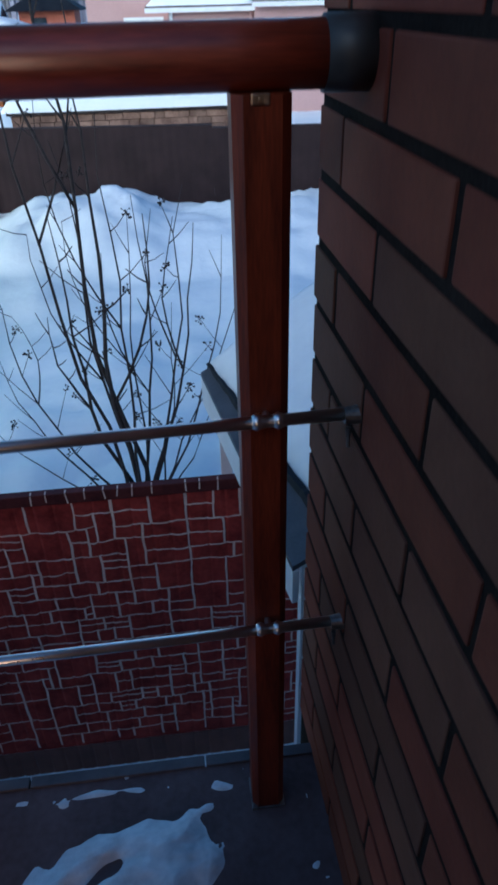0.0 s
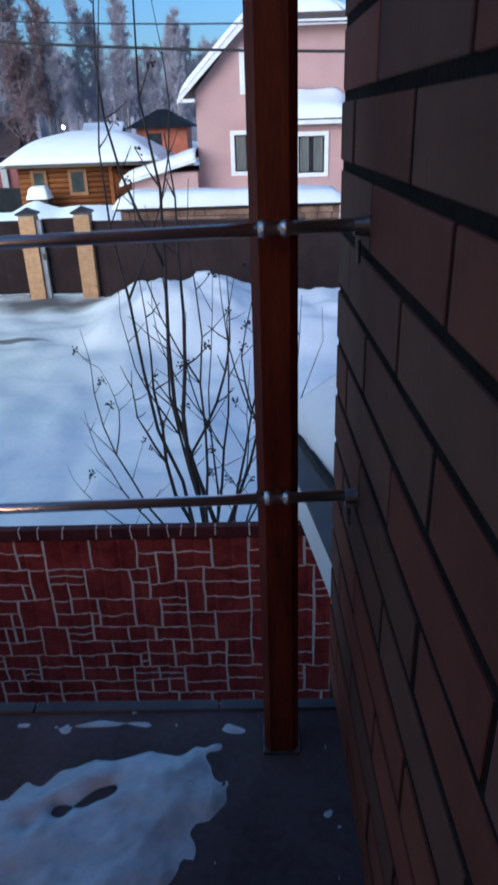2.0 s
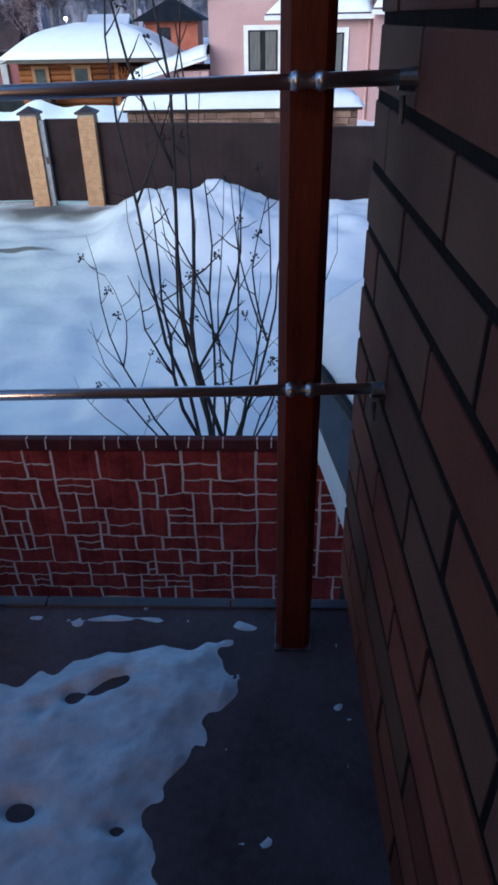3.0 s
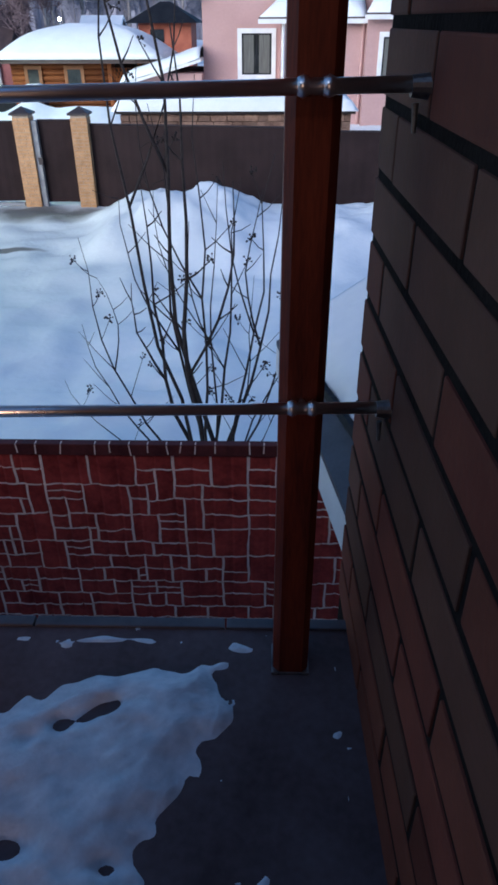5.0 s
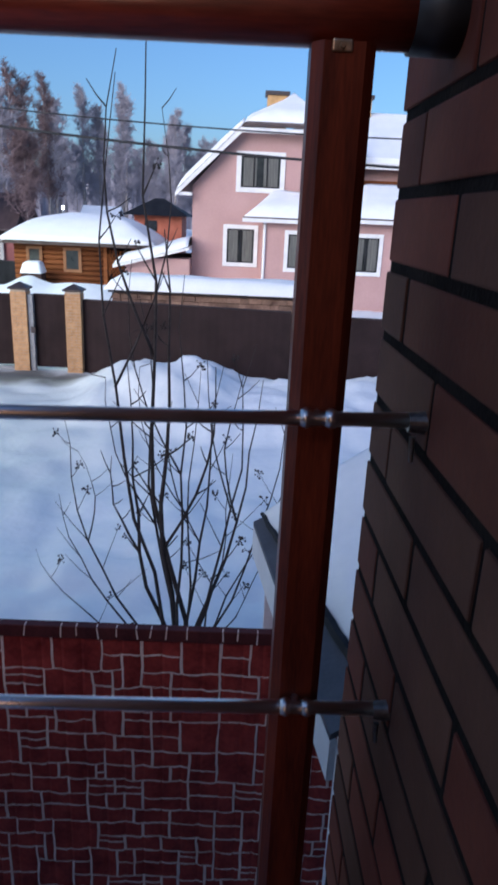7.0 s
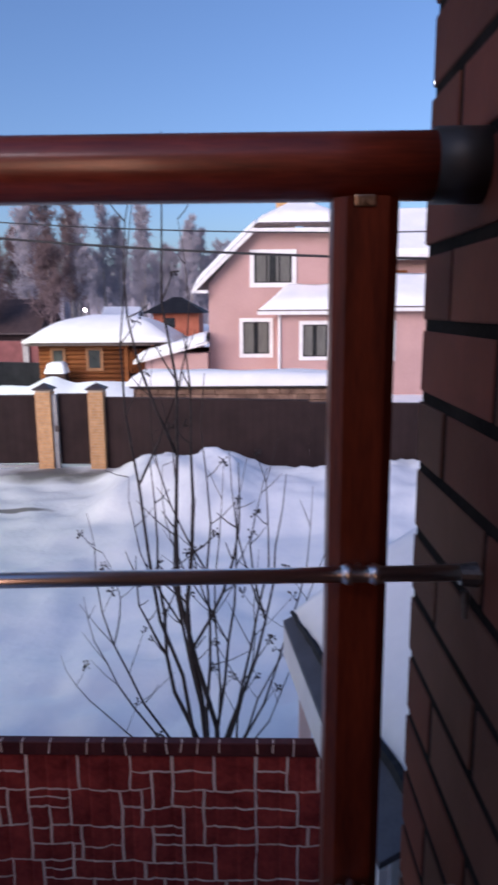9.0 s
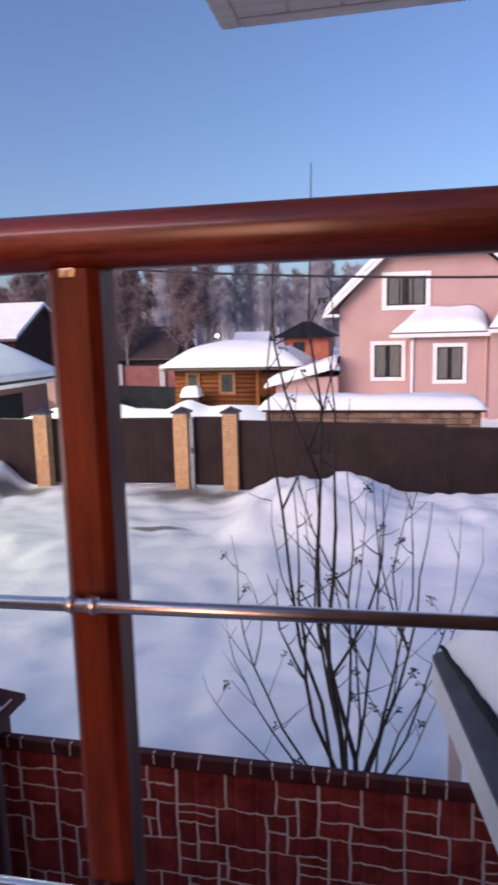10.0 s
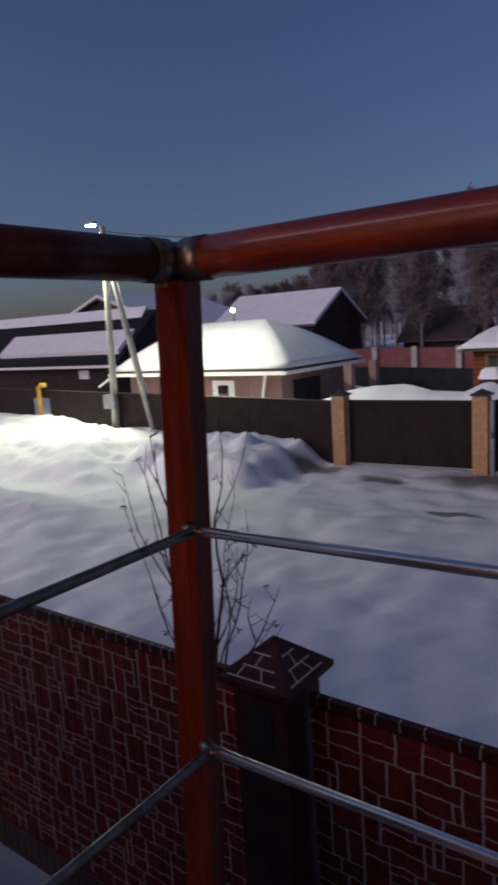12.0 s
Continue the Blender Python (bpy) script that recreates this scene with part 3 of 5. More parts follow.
def masonry(x0, x1, z0, z1, rng):
    """Blocks of uneven length and height, as edges (x, z, x, z) of a printed pattern."""
    u = 0.113
    nx, nz = int((x1 - x0) / (u / 2)), int((z1 - z0) / u)
    owner = [[-1] * nx for _ in range(nz)]
    count = 0
    for r in range(nz):
        c = 0
        while c < nx:
            if owner[r][c] >= 0:
                c += 1
                continue
            w = rng.choice((2, 3, 3, 4, 4, 5))
            h = 2 if rng.random() < 0.36 and r + 1 < nz else 1
            k = 0
            while k < w and c + k < nx and owner[r][c + k] < 0:
                k += 1
            for i in range(k):
                owner[r][c + i] = count
                if h == 2:
                    owner[r + 1][c + i] = count
            count += 1
            c += k
    edges = []
    # some blocks are cut by a further thin joint
    cells = {}
    for r in range(nz):
        for c in range(nx):
            cells.setdefault(owner[r][c], []).append((r, c))
    for cs in cells.values():
        rs = {r for r, _ in cs}
        if rng.random() < (0.13 if len(rs) == 1 else 0.4):
            z = z1 - (min(rs) + len(rs) * rng.choice((0.45, 0.5, 0.6))) * u
            edges += [(x0 + c * u / 2, z, x0 + (c + 1) * u / 2, z) for r, c in cs if r == min(rs)]
    for r in range(nz):
        for c in range(nx):
            x, z = x0 + c * u / 2, z1 - r * u
            if r and owner[r][c] != owner[r - 1][c]:
                edges.append((x, z, x + u / 2, z))
            if c and owner[r][c] != owner[r][c - 1]:
                edges.append((x, z, x, z - u))
    return edges


def joint_mesh(edges, seed):
    """Thin printed joints lying on the sheet, a little wavy."""
    verts, faces = [], []
    def wob(x, z):
        return 0.017 * noise.noise((x * 8 + seed, z * 8, 0.3)) + 0.007 * noise.noise((x * 21, z * 21, seed))
    for xa, za, xb, zb in edges:
        flat = abs(za - zb) < 1e-6
        n = 4 if flat else 3
        for i in range(n):
            f, g = i / n, (i + 1) / n
            t = (0.0055 if flat else 0.0078) + 0.0035 * noise.noise((xa * 13, za * 13, seed))
            base = len(verts)
            for h in (f, g):
                x, z = xa + (xb - xa) * h, za + (zb - za) * h
                x, z = x + 0.5 * wob(z + 9, x), z + wob(x, z)
                for s in (-1, 1):
                    px, pz = (x, z + s * t) if flat else (x + s * t, z)
                    verts.append((px, FENCEY - rib(px) - 0.0016, pz))
            faces.append((base, base + 2, base + 3, base + 1))
    me = bpy.data.meshes.new("printed_joints")
    me.from_pydata(verts, [], faces)
    me.materials.append(JOINT)
    return me


def build_red_fence():
    rng = random.Random(5)
    spans = ((-9.2, -6.22), (-6.2, -2.88), (-2.44, 0.62))
    for k, (x0, x1) in enumerate(spans):
        fence = empty("red_fence", (x0 + x1) / 2, FENCEY, YARD, "ribbed sheet fence printed as dark red masonry with pale joints", "fence", "red fence sections")
        sheet = part("sheet", sheet_mesh(x0, x1, -3.78, FENCETOP - 0.035), SHEET, fence)
        part("plinth", sheet_mesh(x0, x1, YARD - 0.1, -3.782), PLINTH, fence, "plain brown ribbed base")
        ob = new("printed_joints", joint_mesh(masonry(x0, x1, -3.78, FENCETOP - 0.075, rng), k * 3.1))
        ob.parent = sheet
        ob["kind"] = "stuff"
        ob["label"] = "pale printed masonry joints"
        bm = prism([(FENCEY - 0.022, FENCETOP - 0.075), (FENCEY - 0.022, FENCETOP - 0.004), (FENCEY - 0.018, FENCETOP), (FENCEY + 0.03, FENCETOP), (FENCEY + 0.03, FENCETOP - 0.05), (FENCEY + 0.012, FENCETOP - 0.05)], "x", x0, x1)
        trim = part("top_trim", bm, SHEETTRIM, fence, "folded dark red top trim")
        x, verts, faces = x0 + 0.06, [], []
        while x < x1 - 0.03:
            b, zt, zb = len(verts), FENCETOP - 0.002, FENCETOP - 0.075 * rng.uniform(0.7, 1.0)
            lean = rng.uniform(-0.01, 0.01)
            verts += [(x - 0.004, FENCEY - 0.0245, zt), (x + 0.004, FENCEY - 0.0245, zt), (x + 0.004 + lean, FENCEY - 0.0245, zb), (x - 0.004 + lean, FENCEY - 0.0245, zb)]
            verts += [(x - 0.004, FENCEY - 0.02, FENCETOP + 0.0015), (x + 0.004, FENCEY - 0.02, FENCETOP + 0.0015), (x + 0.004, FENCEY + 0.012, FENCETOP + 0.0015), (x - 0.004, FENCEY + 0.012, FENCETOP + 0.0015)]
            faces += [(b, b + 1, b + 2, b + 3), (b + 4, b + 5, b + 6, b + 7)]
            x += rng.choice((0.085, 0.11, 0.115, 0.15, 0.2))
        me = bpy.data.meshes.new("trim_joints")
        me.from_pydata(verts, [], faces)
        me.materials.append(JOINT)
        ob = tagged(new("trim_joints", me), kind="stuff")
        ob.parent = trim
    # the pillar box with its pyramid cap
    px, py, w = -2.66, 2.60, 0.20
    pillar = empty("fence_pillar", px, py, YARD, "square dark red fence pillar with a pyramid cap", "fence pillar")
    part("body", boxed(px - w, px + w, py - w, py + w, YARD - 0.2, -1.17, bevel=0.006), SHEETTRIM, pillar)
    bm = bmesh.new()
    c = 0.27
    low = [bm.verts.new((px + sx * c, py + sy * c, -1.19)) for sx, sy in ((-1, -1), (1, -1), (1, 1), (-1, 1))]
    mid = [bm.verts.new((v.co.x, v.co.y, -1.15)) for v in low]
    tip = bm.verts.new((px, py, -0.93))
    bm.faces.new(low[::-1])
    for i in range(4):
        j = (i + 1) % 4
        bm.faces.new((low[i], low[j], mid[j], mid[i]))
        bm.faces.new((mid[i], mid[j], tip))
    cap = part("cap", bm, SHEETTRIM, pillar, "dark red printed pyramid cap")
    bm = bmesh.new()
    n = Vector((0, -0.22, 0.27)).normalized() * 0.003
    for (ax, ay), (bx, by) in (((-0.2, 0.1), (0.16, 0.1)), ((-0.12, 0.34), (0.12, 0.34)), ((-0.13, 0.1), (-0.10, 0.34)), ((0.06, 0.1), (0.02, 0.34)), ((-0.03, 0.34), (-0.01, 0.62)), ((-0.08, 0.6), (0.05, 0.6))):
        for side in (0, 1):
            def at(s, f):
                p = Vector((s, -c * (1 - f), -1.15 + 0.22 * f)) + n
                return Vector((px + p.x, py + p.y, p.z)) if not side else Vector((px - p.y, py + p.x, p.z))
            p, q = at(ax, ay), at(bx, by)
            d = (q - p).normalized().cross(Vector((0, -0.63, 0.77)) if not side else Vector((0.63, 0, 0.77))) * 0.005
            bm.faces.new([bm.verts.new(t) for t in (p - d, q - d, q + d, p + d)])
    part("cap_joints", bm, JOINT, cap, "pale printed joints")
    # the recess is not hollow, its shade is a black plate on the face
    part("recess_shade", boxed(px - 0.09, px + 0.09, py - w - 0.006, py - w + 0.01, -1.62, -1.34, bevel=0.004), BLACKPLASTIC, pillar, "black plate painting the shade of the square recess")


build_red_fence()

# ---- the brown street fence with its yellow brick pillars and gates ----


def brick_pillar(px, py, group):
    pillar = empty("gate_pillar", px, py, GROUND, "yellow brick gate pillar with a dark pointed cap", "brick pillar", group)
    w, z1 = 0.19, -1.0
    core = part("core", boxed(px - w + 0.008, px + w - 0.008, py - w + 0.008, py + w - 0.008, GROUND - 0.3, z1, bevel=0.0), PALEMORTAR, pillar)
    bm, z, k = bmesh.new(), GROUND, 0
    while z < z1 - 0.05:
        cut = -0.06 if k % 2 else 0.065
        for a, b in ((-w, cut - 0.005), (cut + 0.005, w)):
            box(bm, px + a, px + b, py - w, py + w, z, z + 0.065)
        z, k = z + 0.075, k + 1
    part("brick_courses", bm, YELLOWBRICK, pillar)
    bm = bmesh.new()
    c = 0.235
    low = [bm.verts.new((px + sx * c, py + sy * c, z1)) for sx, sy in ((-1, -1), (1, -1), (1, 1), (-1, 1))]
    mid = [bm.verts.new((v.co.x, v.co.y, z1 + 0.04)) for v in low]
    tip = bm.verts.new((px, py, z1 + 0.17))
    bm.faces.new(low[::-1])
    for i in range(4):
        j = (i + 1) % 4
        bm.faces.new((low[i], low[j], mid[j], mid[i]))
        bm.faces.new((mid[i], mid[j], tip))
    part("cap", bm, DARKCAP, pillar, "dark metal pointed cap")


def panel(name, a, b, z0, z1, label, category, group, mat=None):
    """A ribbed brown sheet between two points of the plan."""
    a, b = Vector((*a, 0)), Vector((*b, 0))
    ob = empty(name, (a.x + b.x) / 2, (a.y + b.y) / 2, GROUND, label, category, group)
    n = max(4, int((b - a).length / 0.1))
    d = (b - a).normalized()
    out = Vector((d.y, -d.x, 0))
    bm = bmesh.new()
    prev = None
    for i in range(n + 1):
        p = a + (b - a) * i / n + out * (0.004 if i % 2 else 0.0)
        cur = [bm.verts.new((p.x, p.y, z)) for z in (z0, z1)]
        if prev:
            bm.faces.new((prev[0], cur[0], cur[1], prev[1]))
        prev = cur
    part("sheet", bm, mat or BROWNFENCE, ob)
    bm = tubed([a + Vector((0, 0, z1)) + out * 0.005, b + Vector((0, 0, z1)) + out * 0.005], 0.02, 4)
    part("top_trim", bm, DARKCAP, ob)
    return ob


def build_street_fence():
    g, s = "gate pillars", "brown fence sections"
    for px, py in ((-9.42, 15.9), (-5.6, 16.18), (-4.28, 16.18)):
        brick_pillar(px, py, g)
    brown = "dark brown ribbed metal street fence in the snow"
    panel("street_fence", (-4.08, 16.16), (1.0, 15.5), -3.1, -1.2, brown, "metal fence", s)
    panel("street_fence", (1.0, 15.5), (12.0, 14.6), -3.1, -1.26, brown, "metal fence", s)
    panel("street_fence", (-18.0, 17.25), (-9.62, 16.0), -3.1, -1.17, brown, "metal fence", s)
    panel("street_fence", (-25.6, 18.4), (-18.0, 17.25), -3.1, -1.17, brown, "metal fence", s)
    panel("street_fence", (-40.0, 20.4), (-27.0, 18.6), -3.1, -1.17, brown, "metal fence", s)
    gate = panel("driveway_gate", (-9.2, 15.95), (-5.82, 16.15), -2.88, -1.14, "closed dark brown sheet metal driveway gate", "gate", "")
    part("bottom_rail", boxed(-9.2, -5.82, 16.0, 16.08, -2.97, -2.9), GREYMETAL, gate, "grey bottom rail")
    gate = panel("garden_gate", (-5.28, 16.2), (-4.5, 16.2), -2.92, -1.12, "closed dark brown wicket gate with a grey frame", "gate", "")
    part("jamb", boxed(-5.4, -5.28, 16.06, 16.2, -3.0, -1.12), GREYMETAL, gate, "light grey metal jamb")
    part("lock", boxed(-5.34, -5.24, 16.03, 16.08, -2.05, -1.9), DARKCAP, gate)


build_street_fence()


# ---- houses ----
def window(parent, x0, x1, y, z0, z1, trim=0.16, bars=2, sill=True):
    """A framed window facing the street: white surround, frame, panes with curtains behind."""
    w = part("window", boxed(x0 + trim, x1 - trim, y - 0.02, y + 0.02, z0 + trim, z1 - trim), GLASS, parent, "dark glazed window")
    bm = bmesh.new()
    box(bm, x0, x1, y - 0.06, y - 0.003, z1 - trim, z1)
    box(bm, x0, x1, y - 0.06, y - 0.003, z0, z0 + trim)
    box(bm, x0, x0 + trim, y - 0.06, y - 0.003, z0 + trim, z1 - trim)
    box(bm, x1 - trim, x1, y - 0.06, y - 0.003, z0 + trim, z1 - trim)
    part("surround", bm, WHITE, w, "white window surround")
    a, b = x0 + trim, x1 - trim
    bm = bmesh.new()
    for i in range(bars + 1):
        x = a + (b - a) * i / bars
        box(bm, max(a, x - 0.03), min(b, x + 0.03), y - 0.045, y - 0.021, z0 + trim, z1 - trim)
    for z in (z0 + trim, z1 - trim - 0.05):
        box(bm, a, b, y - 0.043, y - 0.0215, z, z + 0.05)
    part("frame", bm, BLACKROOF, w, "dark window frame")
    for f0, f1 in ((0.06, 0.4), (0.58, 0.94)):
        bm, prev = bmesh.new(), None
        for i in range(17):
            x = a + (b - a) * (f0 + (f1 - f0) * i / 16)
            cur = [bm.verts.new((x, y - 0.0225 - 0.0015 * (i % 2), z)) for z in (z0 + trim + 0.05, z1 - trim - 0.05)]
            if prev:
                bm.faces.new((prev[0], cur[0], cur[1], prev[1]))
            prev = cur
        part("curtain", bm, CURTAIN, w, "pale curtain")


def slope_roof(name, outline, y0, y1, thick, mat, parent, label=""):
    """A roof strip from a list of (x, z) profile points, from y0 to y1, with its thickness upwards."""
    pts = outline + [(x, z + thick) for x, z in reversed(outline)]
    return part(name, prism(pts, "y", y0, y1), mat, parent, label)


def cushion(p00, p10, p11, p01, thick, n=14, seed=0.0, lip=0.05):
    """Rounded snow lying on a sloping roof patch given by its four corners."""
    bm = bmesh.new()
    c00, c10, c11, c01 = (Vector(p) for p in (p00, p10, p11, p01))
    nu = max(8, int((c10 - c00).length / 0.25))
    grid = {}
    for i in range(nu + 1):
        for j in range(n + 1):
            u, v = i / nu, j / n
            p = c00.lerp(c10, u).lerp(c01.lerp(c11, u), v)
            e = min(u * nu / 3, (nu - u * nu) / 3, v * n / 3, 1.0)
            h = thick * (1 - (1 - e) ** 2.2) * (1 + 0.22 * noise.noise((p.x * 0.9 + seed, p.y * 0.9, p.z * 0.9)))
            out = (c00 - c01).normalized() * lip * (1 - v) ** 6 * math.sin(math.pi * min(1, e))
            grid[i, j] = bm.verts.new(p + Vector((out.x, out.y, h)))
    for i in range(nu):
        for j in range(n):
            bm.faces.new((grid[i, j], grid[i + 1, j], grid[i + 1, j + 1], grid[i, j + 1]))
    rim = [grid[i, 0] for i in range(nu + 1)] + [grid[nu, j] for j in range(1, n + 1)] + [grid[i, n] for i in range(nu - 1, -1, -1)] + [grid[0, j] for j in range(n - 1, 0, -1)]
    low = [bm.verts.new(q.co - Vector((0, 0, 0.04))) for q in rim]
    for k in range(len(rim)):
        bm.faces.new((rim[k], low[k], low[(k + 1) % len(rim)], rim[(k + 1) % len(rim)]))
    bmesh.ops.recalc_face_normals(bm, faces=bm.faces)
    return bm


def build_pink_house():
    h = empty("pink_house", 1.5, 34, GROUND, "two-storey pink plastered house with white trim and snowy roofs", "house")
    Y = 30.0
    part("wall", prism([(-2.55, GROUND - 0.5), (4.35, GROUND - 0.5), (4.35, 3.45), (3.4, 4.25), (-0.5, 4.25), (-2.55, 2.05)], "y", Y, 38), PINK, h)
    # main roof: a mansard whose gable is clipped by a small hip over the upper window
    ends = {"lower left": ((-3.2, Y - 0.5, 1.72), (-3.2, 38.4, 1.72), (-0.45, 38.4, 4.38), (-0.45, Y - 0.5, 4.38)),
            "upper left": ((-0.45, Y - 0.5, 4.38), (-0.45, 38.4, 4.38), (1.6, 38.4, 5.6), (1.6, Y + 2.0, 5.6)),
            "lower right": ((4.6, 38.4, 3.4), (4.6, Y - 0.5, 3.4), (3.6, Y - 0.5, 4.38), (3.6, 38.4, 4.38)),
            "upper right": ((3.6, 38.4, 4.38), (3.6, Y - 0.5, 4.38), (1.64, Y + 2.0, 5.6), (1.64, 38.4, 5.6)),
            "front hip": ((-0.45, Y - 0.55, 4.36), (3.6, Y - 0.55, 4.36), (1.66, Y + 2.0, 5.62), (1.58, Y + 2.0, 5.62))}
    for k, quad in enumerate(ends.values()):
        bm = bmesh.new()
        low, top = [bm.verts.new(q) for q in quad], [bm.verts.new((q[0], q[1], q[2] + 0.12)) for q in quad]
        bm.faces.new(low), bm.faces.new(top)
        for i in range(4):
            bm.faces.new((low[i], low[(i + 1) % 4], top[(i + 1) % 4], top[i]))
        bmesh.ops.recalc_face_normals(bm, faces=bm.faces)
        slope = part("roof", bm, ROOFMETAL, h)
        q = [Vector(p) + Vector((0, 0, 0.125)) for p in quad]
        if k == 4:
            q = [q[0].lerp(q[3], 0.07), q[1].lerp(q[2], 0.07), q[2], q[3]]
        part("roof_snow", cushion(*q, 0.3, 14, k * 2.0), SNOW, slope, "thick snow on the roof", smooth=True)
    # white barge boards
    part("barge_board", prism([(-3.25, 1.55), (-3.2, 1.80), (-0.55, 4.36), (-0.48, 4.16)], "y", Y - 0.56, Y - 0.48), WHITE, h, "white barge board")
    part("barge_board", prism([(4.65, 3.22), (4.62, 3.46), (3.62, 4.4), (3.55, 4.2)], "y", Y - 0.56, Y - 0.48), WHITE, h, "white barge board")
    part("fascia", boxed(-0.6, 3.74, Y - 0.6, Y - 0.552, 4.12, 4.31), WHITE, h, "white fascia board")
    part("eave_return", boxed(-3.25, -2.55, Y - 0.5, Y + 0.1, 1.62, 1.74), WHITE, h, "white eave return")
    window(h, -0.72, 1.33, Y, 1.85, 3.47, 0.2, 3)
    window(h, -1.2, 0.31, Y, -1.22, 0.53, 0.17, 2)
    # one-storey front with its own snowy roof
    A = 28.6
    annex = part("annex_wall", boxed(0.48, 4.0, A, Y - 0.004, GROUND - 0.5, 0.72), PINK, h)
    part("annex_wall", boxed(3.6, 9.5, A - 0.5, 38, GROUND - 0.5, 0.86), PINK, h)
    for x0, x1, y0, z, top in ((-0.35, 3.62, A - 0.35, 0.80, 1.55), (3.45, 9.8, A - 0.9, 0.92, 2.0)):
        bm = bmesh.new()
        low = [bm.verts.new(c) for c in ((x0, y0, z), (x1, y0, z), (x1, Y - 0.01, top), (x0 + 1.0, Y - 0.01, top))]
        high = [bm.verts.new(v.co + Vector((0, 0, 0.08))) for v in low]
        bm.faces.new(low[::-1])
        bm.faces.new(high)
        for i in range(4):
            bm.faces.new((low[i], low[(i + 1) % 4], high[(i + 1) % 4], high[i]))
        part("annex_roof", bm, ROOFMETAL, h)
        part("annex_fascia", boxed(x0 - 0.02, x1 + 0.02, y0 - 0.05, y0 - 0.004, z - 0.12, z + 0.03), WHITE, h, "white fascia board")
        part("annex_snow", cushion((x0 + 0.03, y0 + 0.02, z + 0.09), (x1 - 0.03, y0 + 0.02, z + 0.09), (x1 - 0.03, Y - 0.02, top + 0.09), (x0 + 0.9, Y - 0.02, top + 0.09), 0.34, 12, x0), SNOW, h, "thick rounded snow on the lower roof", smooth=True)
    window(h, 1.40, 2.75, A, -1.25, 0.42, 0.16, 2)
    window(h, 4.05, 5.4, A - 0.5, -1.25, 0.42, 0.16, 2)
    part("downpipe", tubed([(0.56, A - 0.06, 0.7), (0.56, A - 0.06, -2.8)], 0.06, 8), WHITE, h, "white downpipe")
    part("downpipe", tubed([(3.5, A - 0.06, 0.7), (3.5, A - 0.06, -2.8)], 0.06, 8), PINK, h)
    # wing to the right with its balcony gable
    part("wing_wall", boxed(4.36, 10.0, Y + 1.2, 39, GROUND, 3.3), PINK, h)
    part("wing_recess", boxed(4.5, 6.4, Y + 1.12, Y + 1.196, 1.5, 2.6), LOG, h, "brown wooden balcony front")
    bm = prism([(Y + 0.5, 3.25), (Y + 4.5, 5.35), (Y + 9.2, 3.25), (Y + 9.2, 3.1), (Y + 0.5, 3.1)], "x", 4.5, 10.4)
    part("wing_roof", bm, ROOFMETAL, h)
    part("wing_fascia", boxed(4.45, 10.45, Y + 0.44, Y + 0.496, 3.02, 3.27), WHITE, h, "white fascia board")
    bm = prism([(Y + 0.52, 3.26), (Y + 0.5, 3.5), (Y + 4.5, 5.75), (Y + 9.2, 3.6), (Y + 9.2, 3.28), (Y + 4.5, 5.36)], "x", 4.6, 10.3)
    part("wing_snow", bm, SNOW, h)
    for x, y, z in ((0.95, 33.5, 6.2), (4.9, 34.4, 6.35)):
        c = part("chimney", boxed(x - 0.45, x + 0.45, y - 0.4, y + 0.4, 3.0, z - 0.1), CHIMNEY, h, "ochre plastered chimney")
        part("cap", boxed(x - 0.55, x + 0.55, y - 0.5, y + 0.5, z - 0.1, z + 0.06), DARKCAP, c, "dark chimney cap")
    # lean-to on the left
    part("lean_to_wall", boxed(-5.3, -2.56, 29.0, 34, GROUND - 0.5, -0.95), PINK, h)
    bm = prism([(-5.75, -1.25), (-2.56, -0.42), (-2.56, -0.55), (-5.75, -1.4)], "y", 28.6, 34.2)
    part("lean_to_roof", bm, WHITE, h)
    part("lean_to_snow", cushion((-5.75, 34.2, -1.24), (-5.75, 28.6, -1.24), (-2.58, 28.6, -0.41), (-2.58, 34.2, -0.41), 0.34, 16, 4.0), SNOW, h, "thick snow on the lean-to", smooth=True)


build_pink_house()


def build_stone_shed():
    s = empty("stone_store", -0.9, 18.2, GROUND, "low rough stone store under a long snow cushion", "stone wall")
    part("body", boxed(-3.65, 2.05, 17.8, 18.9, GROUND, -1.16), STONE, s)
    rng = random.Random(9)
    x, row = -3.65, 0
    for row in range(6):
        x, z = -3.66, -2.1 + row * 0.155
        while x < 2.0:
            w = min(rng.uniform(0.22, 0.5), 2.06 - x)
            part("stone", boxed(x, x + w - 0.02, 17.74 - rng.uniform(0, 0.03), 17.82, z, z + 0.14), STONE, s)
            x += w
    part("roof_edge", boxed(-3.75, 2.15, 17.65, 19.0, -1.16, -1.06), DARKCAP, s, "dark roof edge")
    tagged(part("store_snow", drift(-3.85, 2.2, 17.55, 19.1, -1.06, 0.32, 0.16, 2.0, 0.45), SNOW, smooth=True), "long rounded snow cushion on the stone store", "snow")


build_stone_shed()


